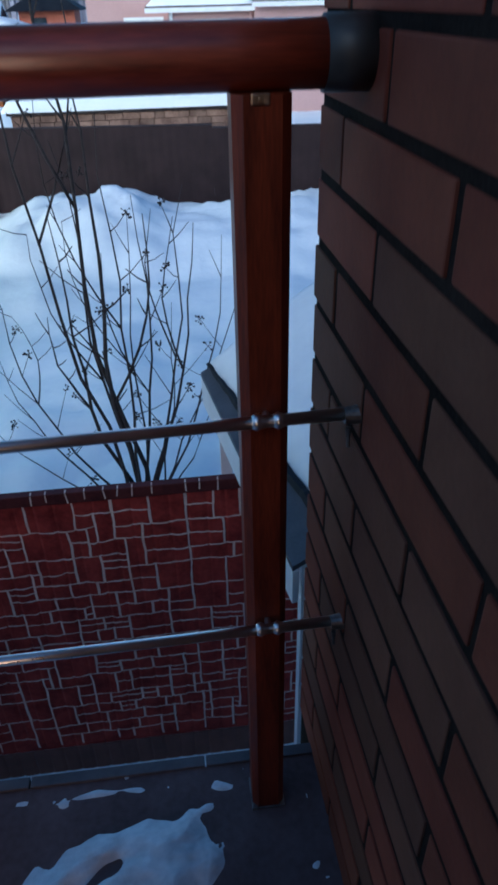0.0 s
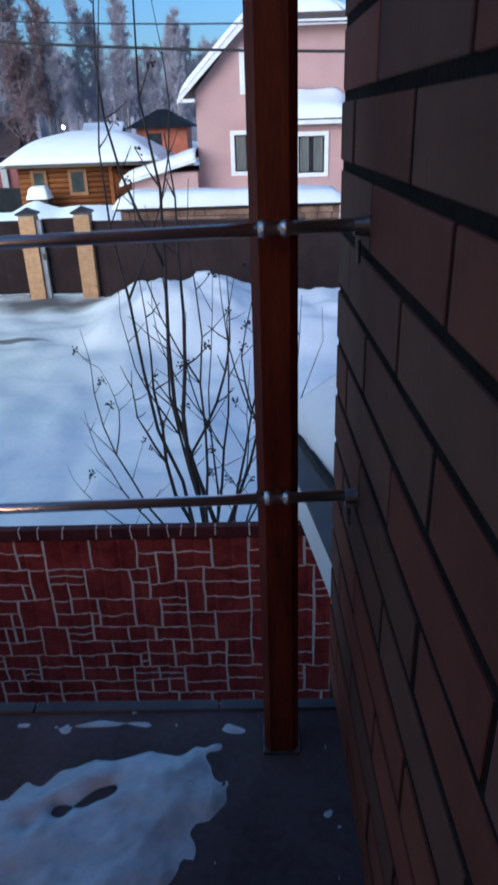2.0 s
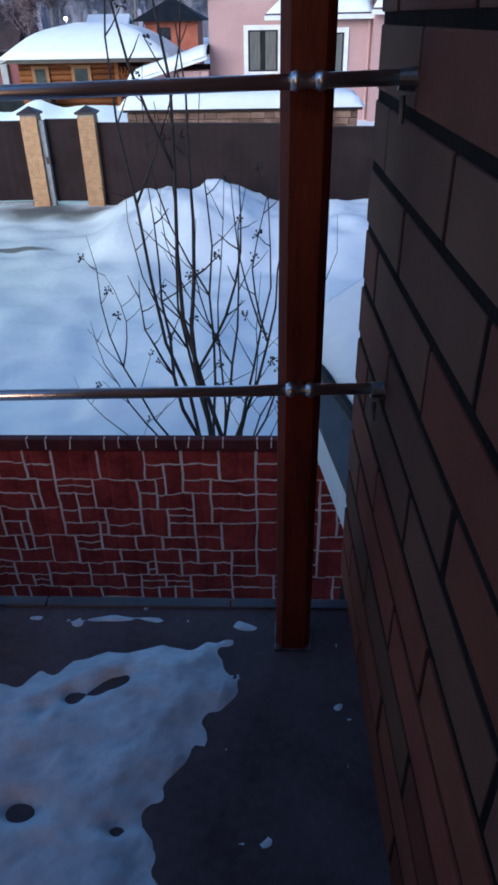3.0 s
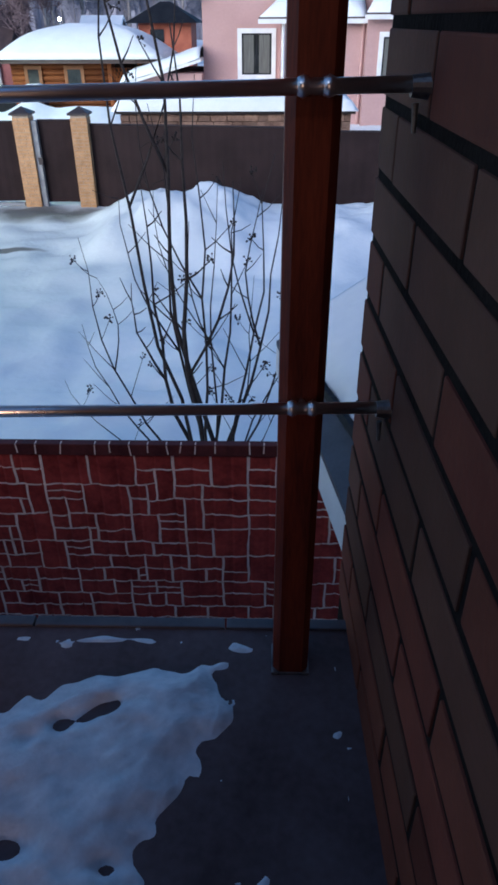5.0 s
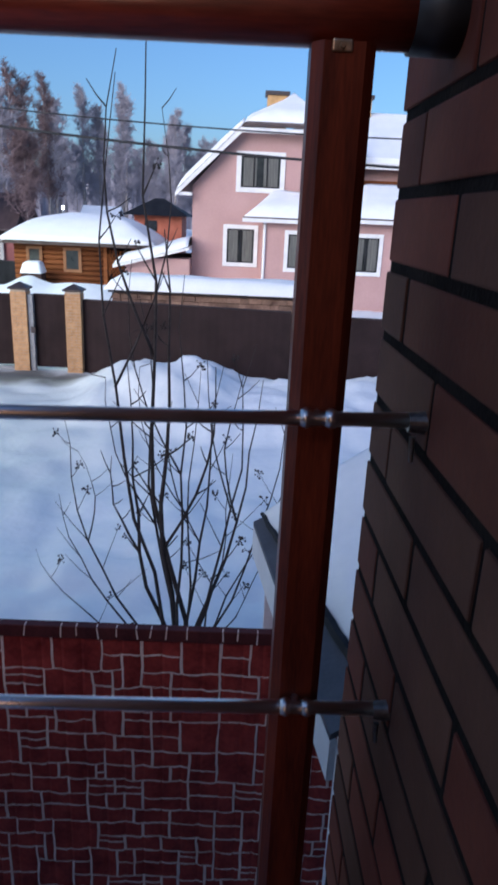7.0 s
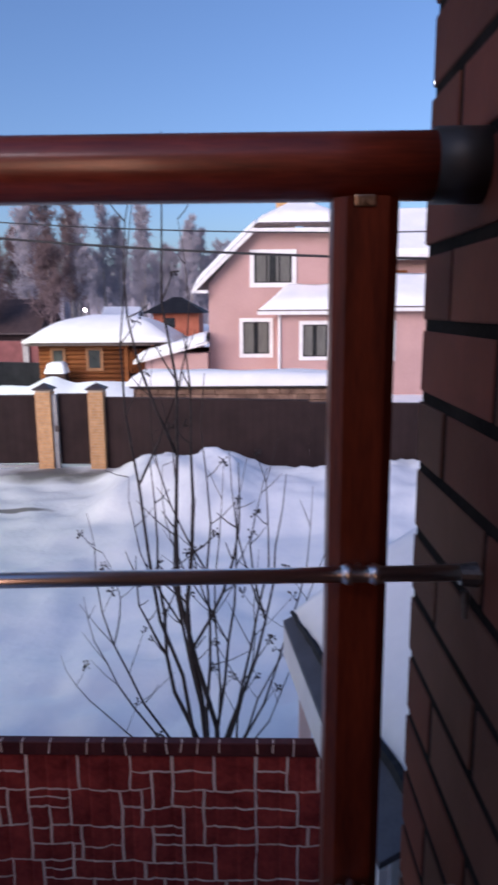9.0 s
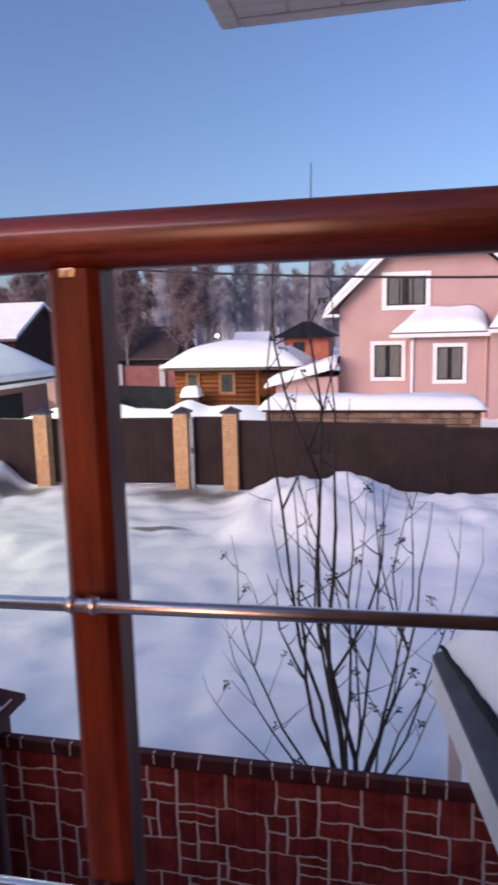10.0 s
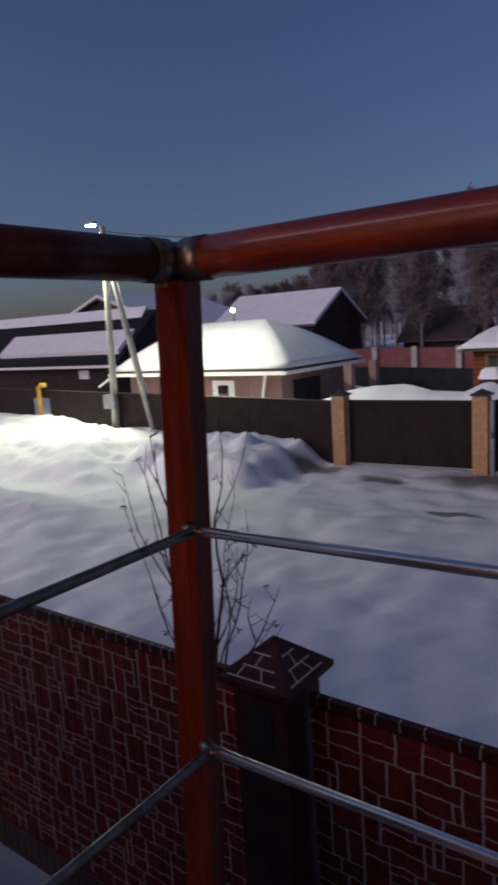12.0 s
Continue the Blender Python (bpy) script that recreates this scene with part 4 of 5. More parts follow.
def build_bathhouse():
    b = empty("wooden_bathhouse", -7.6, 32, GROUND, "orange-brown log bathhouse with a broad snowy hip roof", "log cabin")
    x0, x1, y0, y1 = -10.2, -5.1, 30.0, 34.0
    core = part("wall", boxed(x0, x1 - 1.3, y0 + 0.06, y1, GROUND - 0.3, -0.55), LOG, b)
    z = GROUND
    while z < -0.7:
        part("log", tubed([(x0 - 0.1, y0 + 0.06, z + 0.11), (x1 - 1.25, y0 + 0.06, z + 0.11)], 0.115, 8), LOG, b, smooth=True)
        z += 0.215
    for xa, xb in ((-9.75, -9.05), (-8.15, -7.35)):
        w = part("window", boxed(xa + 0.12, xb - 0.12, y0 - 0.1, y0 - 0.06, -1.65, -0.85), GLASS, b, "small dark window")
        bm = boxed(xa, xb, y0 - 0.12, y0 - 0.075, -0.85, -0.72)
        box(bm, xa, xb, y0 - 0.12, y0 - 0.075, -1.78, -1.65)
        box(bm, xa, xa + 0.13, y0 - 0.12, y0 - 0.075, -1.65, -0.85)
        box(bm, xb - 0.13, xb, y0 - 0.12, y0 - 0.075, -1.65, -0.85)
        part("surround", bm, SURROUND, w, "light wood surround")
    # lattice of the porch
    bm = bmesh.new()
    for i in range(-8, 9):
        xa = x1 - 0.65 + i * 0.16
        for s in (-1, 1):
            pts = []
            for f in (0.0, 1.0):
                x, zz = xa + s * 0.75 * (f - 0.5) * 1.2, -1.9 + 1.1 * f
                pts.append((min(max(x, x1 - 1.2), x1 - 0.05), y0, zz))
            tube(bm, pts, 0.018, 4)
    part("lattice", bm, LOG, b, "wooden lattice screen")
    part("porch_back", boxed(x1 - 1.25, x1, y0 + 1.2, y0 + 1.3, GROUND, -0.6), DARKWALL, b)
    for x in (x1 - 1.22, x1):
        part("porch_post", boxed(x - 0.08, x + 0.08, y0 - 0.08, y0 + 0.08, GROUND, -0.55), LOG, b)
    part("roof", hip(x0 - 0.6, x1 + 1.0, y0 - 0.7, y1 + 0.7, -0.62, 0.45, 0.8), ROOFMETAL, b, "brown metal hip roof")
    part("roof_snow", hip(x0 - 0.65, x1 + 1.05, y0 - 0.75, y1 + 0.75, -0.48, 0.72, 0.8, 8, 0.22), SNOW, b, "thick snow on the hip roof", smooth=True)
    bin_ = empty("covered_crate", -9.2, 29, GROUND, "small crate under a snow cap beside the bathhouse", "crate")
    part("body", boxed(-9.62, -8.78, 28.65, 29.35, GROUND + 0.2, -1.75), DARKWALL, bin_)
    part("snow_cap", drift(-9.65, -8.75, 28.6, 29.4, -1.75, 0.45, 0.1, 3, 0.2), SNOW, bin_, "white snow cap", smooth=True)


build_bathhouse()


def build_garage():
    g = empty("garage", -19, 25, GROUND, "mauve plastered garage with a snow-laden hip roof and white gutters", "garage")
    x0, x1, y0, y1 = -24.6, -15.75, 22.5, 28.2
    part("wall", boxed(x0, x1, y0, y1 - 2.4, GROUND - 0.3, -0.85), MAUVE, g)
    part("wall", boxed(x0, x1 - 0.004, y1 - 2.4, y1, GROUND - 0.3, -0.85), MAUVE, g)
    for x, y in ((x1 + 1.5, y1 - 0.2), (x1 + 1.5, y1 - 2.6)):
        part("column", boxed(x - 0.18, x + 0.18, y - 0.18, y + 0.18, GROUND - 0.2, -0.8), MAUVE, g)
    # no opening is cut: a black panel paints the dark inside of the doorway
    part("doorway_shade", boxed(x1 - 0.01, x1 + 0.03, y0 + 0.9, y0 + 3.1, GROUND, -1.25), BLACKROOF, g, "black panel standing for the shade inside the open garage doorway")
    part("soffit", boxed(x0 - 0.7, x1 + 0.6, y0 - 0.6, y1 + 0.5, -0.86, -0.8), MAUVE, g)
    part("roof", hip(x0 - 0.7, x1 + 0.6, y0 - 0.6, y1 + 0.5, -0.8, 1.1, 1.6), ROOFMETAL, g, "brown metal hip roof")
    part("roof_snow", hip(x0 - 0.68, x1 + 0.58, y0 - 0.58, y1 + 0.48, -0.66, 1.38, 1.9, 10, 0.12), SNOW, g, "deep snow on the hip roof", smooth=True)
    gut = part("gutter", boxed(x0 - 0.75, x1 + 0.65, y0 - 0.7, y0 - 0.604, -0.92, -0.77), WHITE, g, "white gutter")
    part("gutter", boxed(x1 + 0.604, x1 + 0.7, y0 - 0.7, y1 + 0.5, -0.92, -0.77), WHITE, g, "white gutter")
    part("downpipe", tubed([(x1 - 0.35, y0 - 0.62, -0.85), (x1 - 0.95, y0 - 0.06, -1.9), (x1 - 0.95, y0 - 0.06, -2.9)], 0.06, 8), WHITE, gut, "white downpipe")
    w = part("window", boxed(-19.1, -18.5, y0 - 0.05, y0 - 0.004, -1.75, -1.4), GLASS, g, "small dark window")
    bm = boxed(-19.4, -18.2, y0 - 0.04, y0 - 0.006, -1.38, -1.18)
    box(bm, -19.4, -19.1, y0 - 0.04, y0 - 0.006, -2.0, -1.38)
    box(bm, -18.5, -18.2, y0 - 0.04, y0 - 0.006, -2.0, -1.38)
    part("surround", bm, WHITE, w, "white window surround")


build_garage()


def gable_house(name, x0, x1, y0, y1, z_eave, z_ridge, wall_mat, label, ridge_along_x=True, snow=0.3, roof_mat=None):
    h = empty(name, (x0 + x1) / 2, (y0 + y1) / 2, GROUND, label, "house")
    part("wall", boxed(x0 + 0.5, x1 - 0.5, y0 + 0.5, y1 - 0.5, GROUND - 0.3, z_eave), wall_mat, h)
    axis, a, b, c, d = ("x", x0, x1, y0, y1) if ridge_along_x else ("y", y0, y1, x0, x1)
    m = (c + d) / 2
    part("gable", prism([(c + 0.5, z_eave - 0.02), (m, z_ridge - 0.25), (d - 0.5, z_eave - 0.02)], axis, a + 0.45, b - 0.45), wall_mat, h)
    part("roof", prism([(c, z_eave - 0.1), (m, z_ridge), (d, z_eave - 0.1), (d, z_eave - 0.25), (m, z_ridge - 0.15), (c, z_eave - 0.25)], axis, a, b), roof_mat or ROOFMETAL, h)
    if snow:
        part("roof_snow", prism([(c + 0.1, z_eave - 0.05), (c + 0.05, z_eave + snow * 0.7), (m, z_ridge + snow), (d - 0.05, z_eave + snow * 0.7), (d - 0.1, z_eave - 0.05), (m, z_ridge + 0.01)], axis, a + 0.15, b - 0.05), SNOW, h, "snow on the roof")
    return h


gable_house("far_barn", -40.0, -28.8, 47.5, 57.0, 1.1, 3.75, DARKWALL, "dark barn with a pinkish snow-covered gable roof")
gable_house("far_house", -60.0, -37.0, 42.0, 56.0, 0.6, 4.6, DARKWALL, "dark house behind the garage with a snowy roof", False, 0.3)
gable_house("timber_house", -26.5, -19.5, 58.0, 66.0, -0.9, 1.9, DARKWALL, "dark brown timber house among bare trees", True, 0.0)
gable_house("far_cottage", -16.5, -12.6, 66.0, 72.0, -0.6, 0.9, DARKWALL, "small dark cottage with a snowy roof")
gable_house("far_cottage", -12.0, -8.6, 70.0, 75.0, -0.9, 0.7, DARKWALL, "small dark cottage with a snowy roof")
tower = empty("red_brick_house", -6.2, 47, GROUND, "orange-red brick house with a dark hip roof", "house")
part("wall", boxed(-7.6, -4.5, 45.6, 49, GROUND, 0.72), REDWALL, tower)
part("roof", hip(-8.3, -4.0, 44.9, 49.7, 0.66, 1.75, 0.3), BLACKROOF, tower, "dark metal hip roof")
part("window", boxed(-6.9, -6.1, 45.55, 45.596, -0.3, 0.35), GLASS, tower)
black = empty("black_roof_house", -40, 31, GROUND, "low house with a black roof half bared of snow", "house")
part("wall", boxed(-50, -31.0, 27.5, 34, GROUND - 0.3, -0.6), DARKWALL, black)
part("roof", prism([(26.8, -0.6), (30.6, 2.55), (34.6, -0.6), (34.6, -0.75), (26.8, -0.75)], "x", -52, -30.2), BLACKROOF, black, "black sheet roof")
part("gutter", boxed(-52, -30.1, 26.68, 26.79, -0.78, -0.62), WHITE, black, "white gutter")
part("roof_snow", prism([(27.5, -0.02), (27.4, 0.22), (28.9, 1.42), (29.1, 1.35)], "x", -42.6, -30.6), SNOW, black, "snow sliding off the roof")
part("ridge_snow", prism([(30.0, 2.1), (30.6, 2.8), (31.2, 2.3), (30.6, 2.56)], "x", -52, -31), SNOW, black)
part("window", boxed(-34.3, -33.4, 27.42, 27.49, -1.5, -0.95), WHITE, black, "small white vent window")
for x0, y0, x1, y1, z, m, nm in ((-30.0, 46.0, -10.0, 40.5, -0.95, ROSEFENCE, "dull red brick fence with pale posts"), (-24.0, 36.5, -10.4, 31.5, -1.55, BLACKROOF, "black board fence behind the yard")):
    panel("yard_fence", (x0, y0), (x1, y1), GROUND, z, nm, "fence", "", m)
for k in range(6):
    f = (k + 0.5) / 6
    x, y = -30 + 20 * f, 46 - 5.5 * f
    p = tagged(part("fence_post", boxed(x - 0.18, x + 0.18, y - 0.3, y - 0.12, GROUND, -0.85), CONCRETE), "pale post of the dull red fence", "fence post", "red fence posts")

# ---- street lamp, wires, pipe ----
LAMP = Vector((-20.75, 17.6, 5.25))


def build_street_lamp():
    s = empty("street_lamp", -20.2, 17.4, GROUND, "concrete lamp post with a leaning strut and a lit head", "street lamp")
    top = Vector((-20.0, 17.4, 5.1))
    part("pole", tubed([(-20.3, 17.4, GROUND - 0.3), (-20.15, 17.4, 0.5), tuple(top)], [0.15, 0.13, 0.10], 10), CONCRETE, s, smooth=True)
    part("strut", tubed([(-17.9, 17.3, GROUND - 0.3), (-19.1, 17.35, 1.1), (-19.9, 17.4, 4.1)], [0.14, 0.12, 0.10], 10), CONCRETE, s, smooth=True)
    part("meter_box", boxed(-20.55, -19.95, 17.1, 17.3, -1.75, -1.2, bevel=0.02), GREYMETAL, s, "grey meter box")
    part("bracket", tubed([(-20.25, 17.3, -0.6), (-20.6, 17.0, -0.9)], 0.05, 6), WHITE, s)
    part("arm", tubed([tuple(top - Vector((0, 0, 0.1))), tuple(LAMP + Vector((0.1, 0, 0.05)))], 0.035, 8), GREYMETAL, s)
    head = part("lamp_head", boxed(LAMP.x - 0.32, LAMP.x + 0.16, LAMP.y - 0.12, LAMP.y + 0.12, LAMP.z + 0.02, LAMP.z + 0.12, bevel=0.02), GREYMETAL, s)
    part("lens", boxed(LAMP.x - 0.26, LAMP.x + 0.08, LAMP.y - 0.1, LAMP.y + 0.1, LAMP.z - 0.05, LAMP.z + 0.018, bevel=0.02), glow("lamp_glow", (1.0, 0.97, 0.82), 60), head, "glowing lamp lens")
    lamp = new("street_lamp_light", bpy.data.lights.new("street_lamp_light", "SPOT"))
    lamp.data.energy, lamp.data.color, lamp.data.shadow_soft_size = 5600, (0.84, 1.0, 0.62), 0.15
    lamp.data.spot_size, lamp.data.spot_blend = radians(150), 0.7
    lamp.matrix_world = look(tuple(LAMP - Vector((0, 0, 0.12))), tuple(LAMP + Vector((1.2, 0.4, -6))))


build_street_lamp()
for x, y, z in ((-31.4, 40.0, 2.4), (-16.5, 62.0, 0.9)):
    l = empty("distant_lamp", x, y, GROUND, "distant lit lamp on a thin mast among the houses", "street lamp", "distant lamps")
    part("mast", tubed([(x, y + 0.1, GROUND), (x, y + 0.1, z)], 0.05, 6), GREYMETAL, l)
    bm = bmesh.new()
    bmesh.ops.create_uvsphere(bm, u_segments=12, v_segments=8, radius=0.17 if y < 50 else 0.12, matrix=pose(x, y, z))
    part("bulb", bm, glow("far_lamp_glow", (1.0, 0.95, 0.85), 20), l, "glowing bulb")
moon_way = Vector((0.2204, 0.9342, 0.2806))
bm = bmesh.new()
bmesh.ops.create_uvsphere(bm, u_segments=24, v_segments=16, radius=6.5, matrix=Matrix.Translation(moon_way * 1200))
tagged(part("moon", bm, glow("moonlight", (1.0, 0.97, 0.88), 3.0), smooth=True), "small bright moon in the dusk sky", "moon", kind="structure")


def wire(a, b, sag, r):
    pts = []
    for i in range(25):
        f = i / 24
        p = Vector(a).lerp(Vector(b), f)
        pts.append((p.x, p.y, p.z - sag * 4 * f * (1 - f)))
    tagged(part("overhead_wire", tubed(pts, r, 6), CABLE, smooth=True), "black overhead wire sagging across the street", "wire", "overhead wires")


wire((-20.0, 17.4, 4.9), (14.0, 12.5, 2.9), 1.2, 0.016)
wire((-20.0, 17.4, 4.6), (14.0, 12.5, 2.0), 1.0, 0.03)
pipe = empty("gas_pipe", -26.3, 18.6, GROUND, "yellow painted gas pipe bent over at its top", "gas pipe")
part("pipe", tubed([(-26.3, 18.4, GROUND), (-26.3, 18.4, -1.05), (-26.1, 18.4, -0.95), (-25.8, 18.4, -0.95)], 0.11, 10), YELLOWPIPE, pipe, smooth=True)


# ---- bare bushes behind the red fence ----
def stem_points(base, lean, height_, bow, n=9, seed=0.0):
    pts = []
    for i in range(n):
        f = i / (n - 1)
        w = 0.034 * height_
        pts.append(Vector((base.x + lean[0] * (1 - (1 - f) ** bow) + w * noise.noise((f * 4, seed, 0)), base.y + lean[1] * (1 - (1 - f) ** bow) + w * noise.noise((f * 4, seed, 5)), base.z + height_ * f)))
    return pts


def build_bush(name, base, stems, rng, label):
    bush = empty(name, base.x, base.y, base.z, label, "bush", "bare bushes")
    twigs, heads = bmesh.new(), bmesh.new()
    for k, (lx, ly, h, bow, r) in enumerate(stems):
        pts = stem_points(base + Vector((0.03 * (k % 3 - 1), 0.03 * (k % 2), 0)), (lx, ly), h, bow, 10, k * 1.7 + base.x)
        part("stem", tubed(pts, [1.0 * r * (1 - 0.86 * i / 9) for i in range(10)], 7), BARK, bush, smooth=True)
        # forks that leave the stem at a narrow angle and run up beside it
        for _ in range(1 if r > 0.0135 else 0):
            j = rng.randint(2, 5)
            side, ln = rng.choice((-1, 1)), h * rng.uniform(0.28, 0.5)
            run = (pts[j + 1] - pts[j]).normalized()
            tip = pts[j] + (run + Vector((side * rng.uniform(0.15, 0.38), rng.uniform(-0.2, 0.2), 0.1))).normalized() * ln
            way = [pts[j].lerp(tip, i / 6) + Vector((side * 0.10 * ln * math.sin(math.pi * i / 6) + 0.02 * noise.noise((i * 0.9, k * 3.1, side)), 0, 0.02 * noise.noise((i * 0.9, k * 2.3, 7)))) for i in range(7)]
            part("branch", tubed(way, [0.5 * r * (1 - 0.75 * i / 6) for i in range(7)], 6), BARK, bush, smooth=True)
            for i in range(2, 7):
                if rng.random() < 0.6:
                    s2 = rng.choice((-1, 1))
                    e = way[i] + Vector((s2 * rng.uniform(0.06, 0.18), rng.uniform(-0.08, 0.08), rng.uniform(0.06, 0.2)))
                    tube(twigs, [way[i], way[i].lerp(e, 0.5) + Vector((0, 0, -0.012)), e], [r * 0.26, r * 0.2, r * 0.12], 5, False)
        for j in range(3, 9):
            if rng.random() < 0.6:
                p = pts[j]
                side = rng.choice((-1, 1))
                ln = rng.uniform(0.12, 0.38) * (1.2 if j < 7 else 0.7)
                d = Vector((side * rng.uniform(0.4, 0.9) + lx * 0.12, rng.uniform(-0.5, 0.5), rng.uniform(0.5, 1.2))).normalized()
                q = [p, p + d * ln * 0.5 + Vector((0, 0, -0.01)), p + d * ln + Vector((side * 0.02, 0, 0.03))]
                tube(twigs, q, [r * 0.32, r * 0.24, r * 0.14], 5, False)
                if rng.random() < 0.75:
                    for _ in range(rng.randint(5, 11)):
                        c = q[-1] + Vector([rng.uniform(-0.035, 0.035) for _ in range(3)])
                        tube(heads, [q[-1], c], 0.0018, 3, False)
                        bmesh.ops.create_icosphere(heads, subdivisions=1, radius=rng.uniform(0.006, 0.012), matrix=Matrix.Translation(c))
    part("twig_stuff", twigs, BARK, bush)["kind"] = "stuff"
    part("seed_stuff", heads, BARK, bush, "dry dark seed clusters")["kind"] = "stuff"


rng = random.Random(21)
build_bush("bare_bush", Vector((-0.52, 4.5, GROUND - 0.1)), [
    (-0.18, 0.05, 3.9, 1.3, 0.030), (-0.30, 0.0, 5.3, 2.2, 0.025), (-0.47, 0.05, 2.9, 2.6, 0.024), (-0.52, -0.05, 4.9, 2.4, 0.020),
    (0.62, 0.1, 2.8, 1.6, 0.020), (0.52, -0.05, 3.1, 1.5, 0.017), (0.25, 0.15, 3.0, 2.2, 0.018), (-0.33, 0.1, 3.4, 2.0, 0.018),
    (-0.98, 0.0, 2.5, 2.2, 0.014), (0.02, -0.1, 3.6, 1.6, 0.017), (0.08, 0.1, 2.9, 1.4, 0.014), (0.36, 0.0, 2.2, 2.4, 0.012),
    (-1.02, 0.1, 1.75, 1.7, 0.013), (-1.25, 0.05, 1.25, 1.5, 0.010), (0.72, 0.1, 1.5, 1.6, 0.010), (1.02, 0.1, 2.6, 1.5, 0.011), (0.85, -0.1, 2.75, 1.7, 0.013),
], rng, "tall bare bush with dry seed heads in the snow")
build_bush("bare_bush", Vector((-4.88, 4.5, GROUND - 0.1)), [
    (0.05, 0.0, 3.4, 1.3, 0.034), (0.22, 0.1, 3.2, 1.5, 0.024), (0.95, 0.0, 1.6, 1.2, 0.018), (0.6, 0.05, 2.3, 1.6, 0.016), (-0.75, 0.05, 2.9, 1.8, 0.020),
    (-0.45, 0.0, 3.1, 1.6, 0.022), (0.95, 0.1, 1.15, 1.2, 0.014), (-0.9, 0.1, 1.2, 1.5, 0.012), (0.12, -0.1, 3.6, 1.4, 0.014),
    (-0.6, -0.1, 2.6, 1.4, 0.013), (-0.25, 0.1, 2.9, 1.9, 0.014), (0.32, 0.1, 2.7, 1.3, 0.012), (-1.05, 0.0, 2.3, 1.7, 0.012),
], rng, "smaller bare bush with dry seed heads in the snow")


# ---- winter trees in the distance ----
def build_tree(x, y, h, spread, mat, trunk_mat, seed, label):
    r = random.Random(seed)
    tree = empty("bare_tree", x, y, GROUND, label, "tree", "distant bare trees")
    top = Vector((x + r.uniform(-0.6, 0.6), y, GROUND + h))
    part("trunk", tubed([(x, y, GROUND - 0.3), (x + r.uniform(-0.2, 0.2), y, GROUND + h * 0.5), tuple(top)], [h * 0.014, h * 0.009, 0.03], 7), trunk_mat, tree, smooth=True)
    verts, faces = [], []

    def sliver(a, b, w0, w1):
        s = (b - a).cross(Vector((0.2, 1, 0.1))).normalized()
        k = len(verts)
        verts.extend([tuple(a - s * w0), tuple(a + s * w0), tuple(b + s * w1), tuple(b - s * w1)])
        faces.append((k, k + 1, k + 2, k + 3))

    for i in range(44):
        f = 0.22 + 0.76 * (i / 44)
        a = Vector((x, y, GROUND + h * f))
        ang = r.uniform(0, 2 * math.pi)
        ln = spread * (1.15 - f) * r.uniform(0.6, 1.15) * (0.7 + f)
        d = Vector((math.cos(ang), math.sin(ang), r.uniform(0.9, 2.2))).normalized()
        b = a + d * ln
        sliver(a, b, 0.06, 0.025)
        for _ in range(13):
            g = r.uniform(0.25, 1.0)
            c = a.lerp(b, g)
            e = Vector((r.uniform(-1, 1), r.uniform(-1, 1), r.uniform(-0.1, 1.5))).normalized()
            q = c + e * ln * r.uniform(0.15, 0.42)
            sliver(c, q, 0.028, 0.018)
            for _ in range(5):
                g2 = r.uniform(0.2, 1.0)
                c2 = c.lerp(q, g2)
                e2 = Vector((r.uniform(-1, 1), r.uniform(-1, 1), r.uniform(-0.6, 1.2))).normalized()
                sliver(c2, c2 + e2 * r.uniform(0.3, 0.8), 0.021, 0.015)
    me = bpy.data.meshes.new("crown")
    me.from_pydata(verts, [], faces)
    me.materials.append(mat)
    ob = new("crown", me)
    ob.parent = tree
    ob.matrix_parent_inverse = Matrix.Translation(-tree.matrix_basis.translation)
    return tree


tr = random.Random(4)
for k in range(40):
    f = k / 39
    x = -64 + 40 * f + tr.uniform(-1.2, 1.2)
    # every third crown takes the paler colour with haze painted in
    build_tree(x, 84 + tr.uniform(-7, 7), tr.uniform(14, 18.5) * (0.55 if x < -47 else 0.8 if x < -31 else 1.0), tr.uniform(3.2, 4.8), TWIGS if k % 3 else HAZETWIGS, BIRCH, 100 + k, "tall bare birch with fine brown twigs")
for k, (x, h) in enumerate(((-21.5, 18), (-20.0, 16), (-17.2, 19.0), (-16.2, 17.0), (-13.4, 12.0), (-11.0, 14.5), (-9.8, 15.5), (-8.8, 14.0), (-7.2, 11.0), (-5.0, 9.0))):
    build_tree(x, 92 + 2 * (k % 3), h, 3.2, HAZETWIGS, BIRCH, 300 + k, "tall bare tree with distance haze painted into its pale twigs")
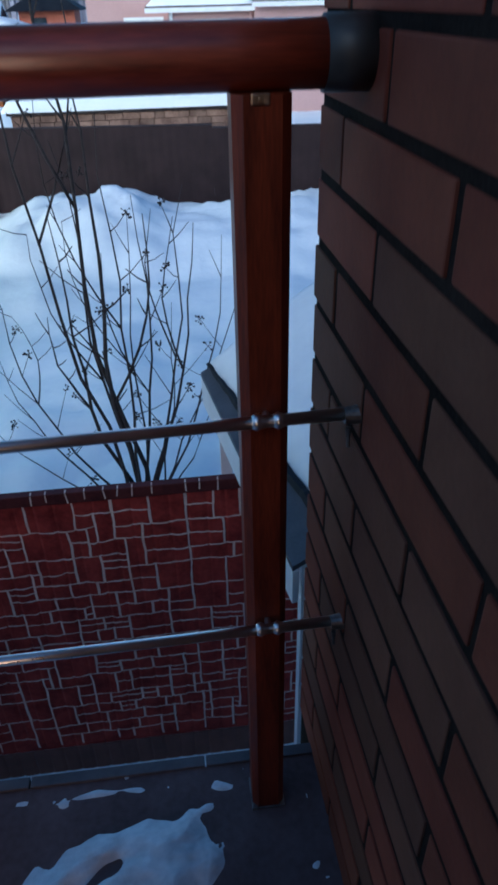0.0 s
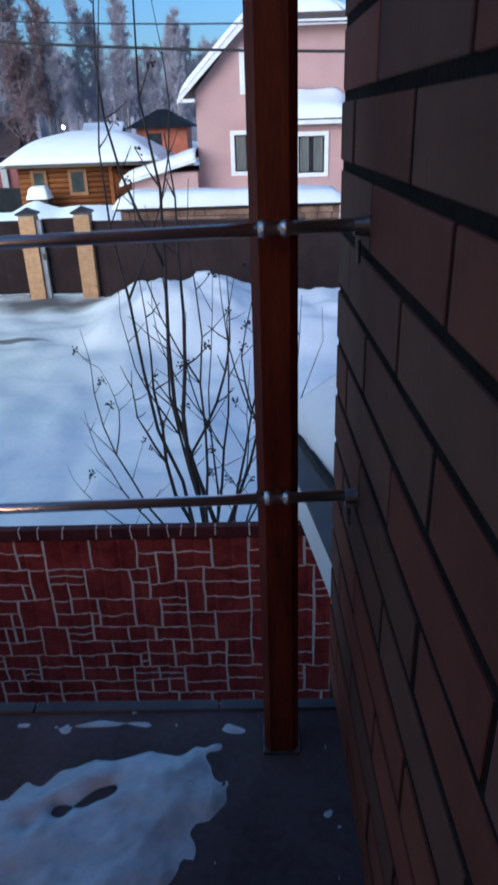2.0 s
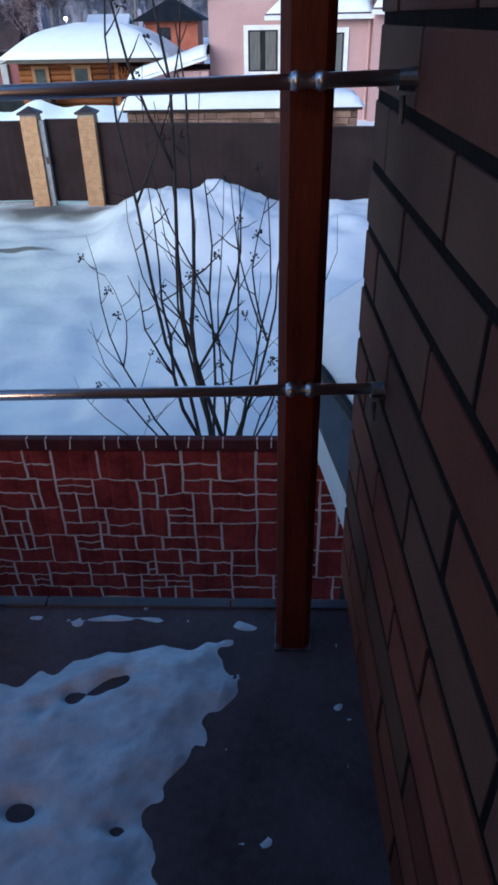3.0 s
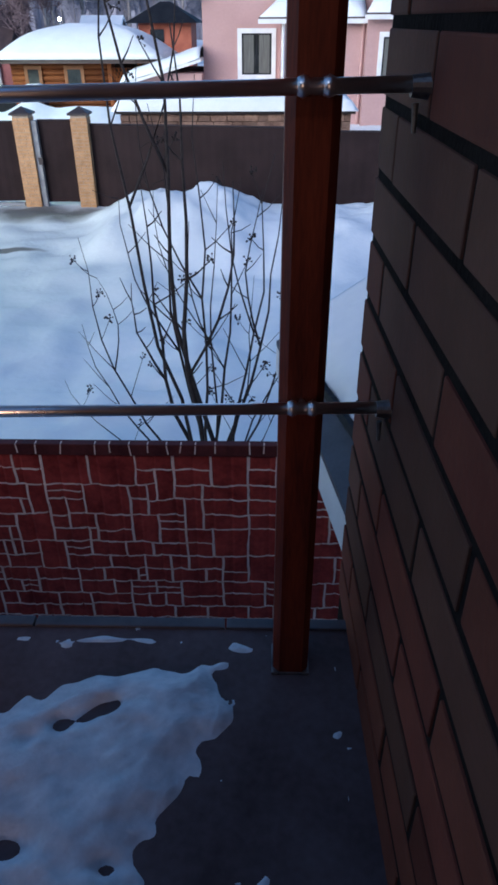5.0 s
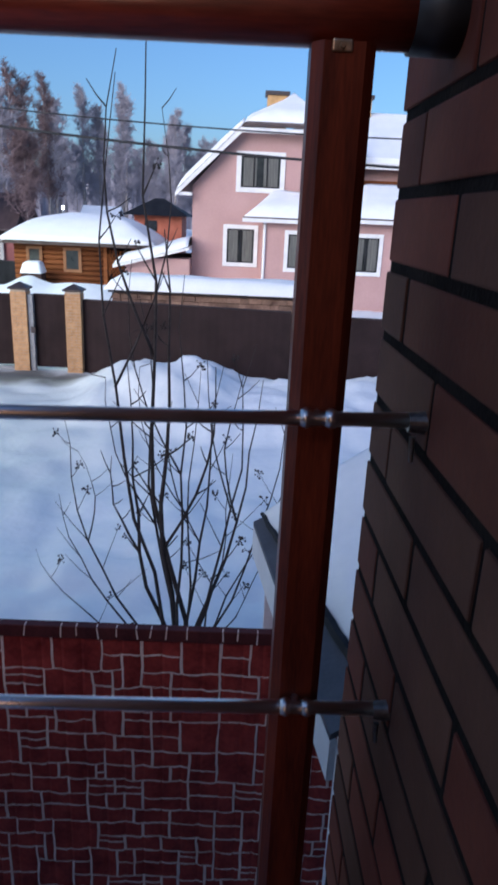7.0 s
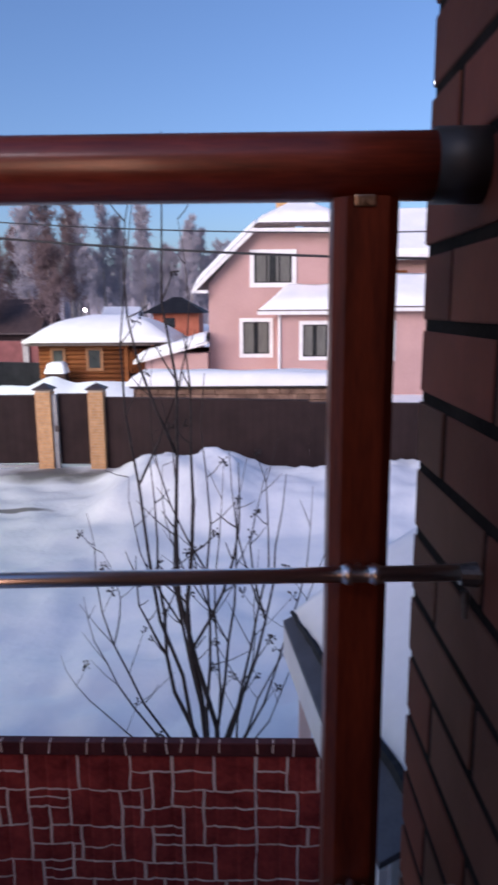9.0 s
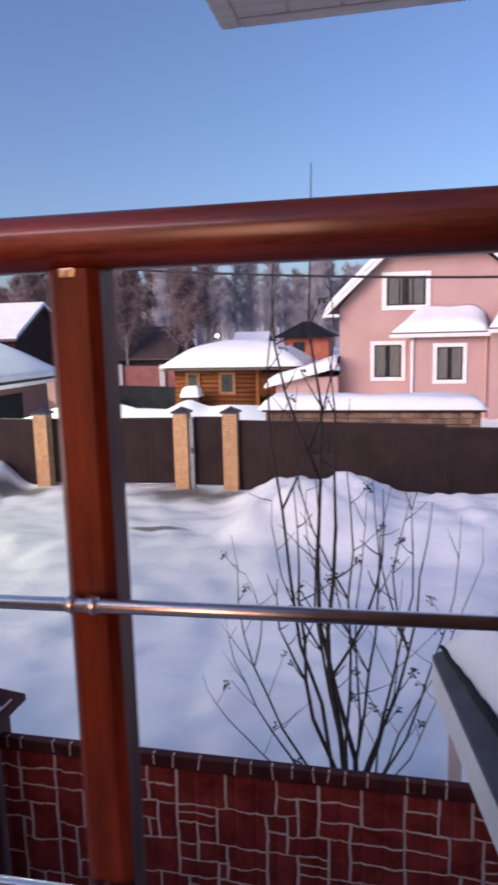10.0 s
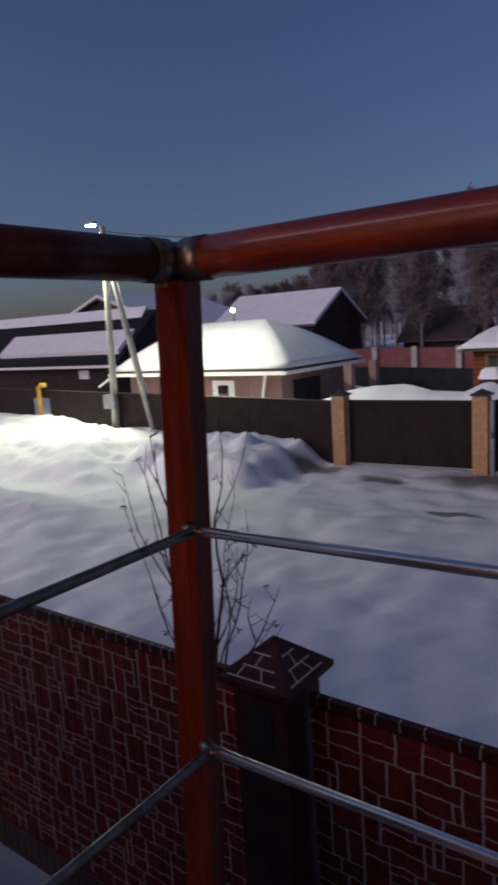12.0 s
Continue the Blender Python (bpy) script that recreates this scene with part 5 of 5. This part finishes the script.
for k, (x, y, h) in enumerate(((-33.5, 58, 10), (-31.0, 60, 11.5), (-26.5, 62, 12), (-24.0, 58, 11), (-19.0, 60, 9.5), (-28.5, 66, 13))):
    build_tree(x, y, h, 3.4, TWIGS, BIRCH, 500 + k, "bare birch with a pale trunk beside the houses")


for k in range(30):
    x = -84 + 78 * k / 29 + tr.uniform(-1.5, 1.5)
    build_tree(x, 118 + tr.uniform(-6, 6), tr.uniform(11, 17) * (0.6 if x < -62 else 1.0), tr.uniform(3.6, 5.2), HAZETWIGS, BIRCH, 700 + k, "bare tree in the far wood, haze painted into its twigs")


def build_far_wood():
    """A low belt of woodland along the horizon, its haze put into the pale colour."""
    r = random.Random(77)
    verts, faces = [], []
    for i in range(9000):
        x = r.uniform(-420, 200)
        y = r.uniform(165, 260)
        h = (13 + 7 * noise.noise((x * 0.02, 0, 3))) * r.uniform(0.6, 1.15)
        w, lean = r.uniform(0.3, 1.1), r.uniform(-0.8, 0.8)
        k = len(verts)
        verts += [(x - w, y, GROUND), (x + w, y + r.uniform(-1, 1), GROUND), (x + lean + w * 0.15, y, GROUND + h), (x + lean - w * 0.15, y, GROUND + h)]
        faces.append((k, k + 1, k + 2, k + 3))
    me = bpy.data.meshes.new("far_wood")
    me.from_pydata(verts, [], faces)
    me.materials.append(HAZETWIGS)
    tagged(new("far_wood", me), "grey belt of bare woodland on the horizon, haze painted into its colour", "woods", kind="stuff")


build_far_wood()


# ---- the bricks of the pier, piece by piece ----
def build_bricks():
    rng = random.Random(3)
    meshes = {}

    def brick_mesh(length, m):
        key = (round(length, 3), m)
        if key not in meshes:
            bm = boxed(0.0, 0.11, -length, 0.0, 0.0, 0.0634, bevel=0.0025)
            me = bpy.data.meshes.new("brick")
            bm.to_mesh(me)
            bm.free()
            me.materials.append(BRICKS[m])
            meshes[key] = me
        return meshes[key]

    # running bond: one course starts with a short piece at the corner, the next with a longer one
    for k in range(28):
        y, n = CORNER, 0
        while y > -1.85:
            ln = (0.213 if k % 2 == 0 else 0.091) if n == 0 else 0.263
            ob = new("brick", brick_mesh(ln, rng.choice((0, 0, 1, 1, 2))))
            ob.matrix_basis = ASKEW @ pose(WALL + rng.uniform(-0.001, 0.001), y, 0.064 + 0.0744 * (k - 1))
            ob.parent = core
            y, n = y - ln - 0.009, n + 1


build_bricks()
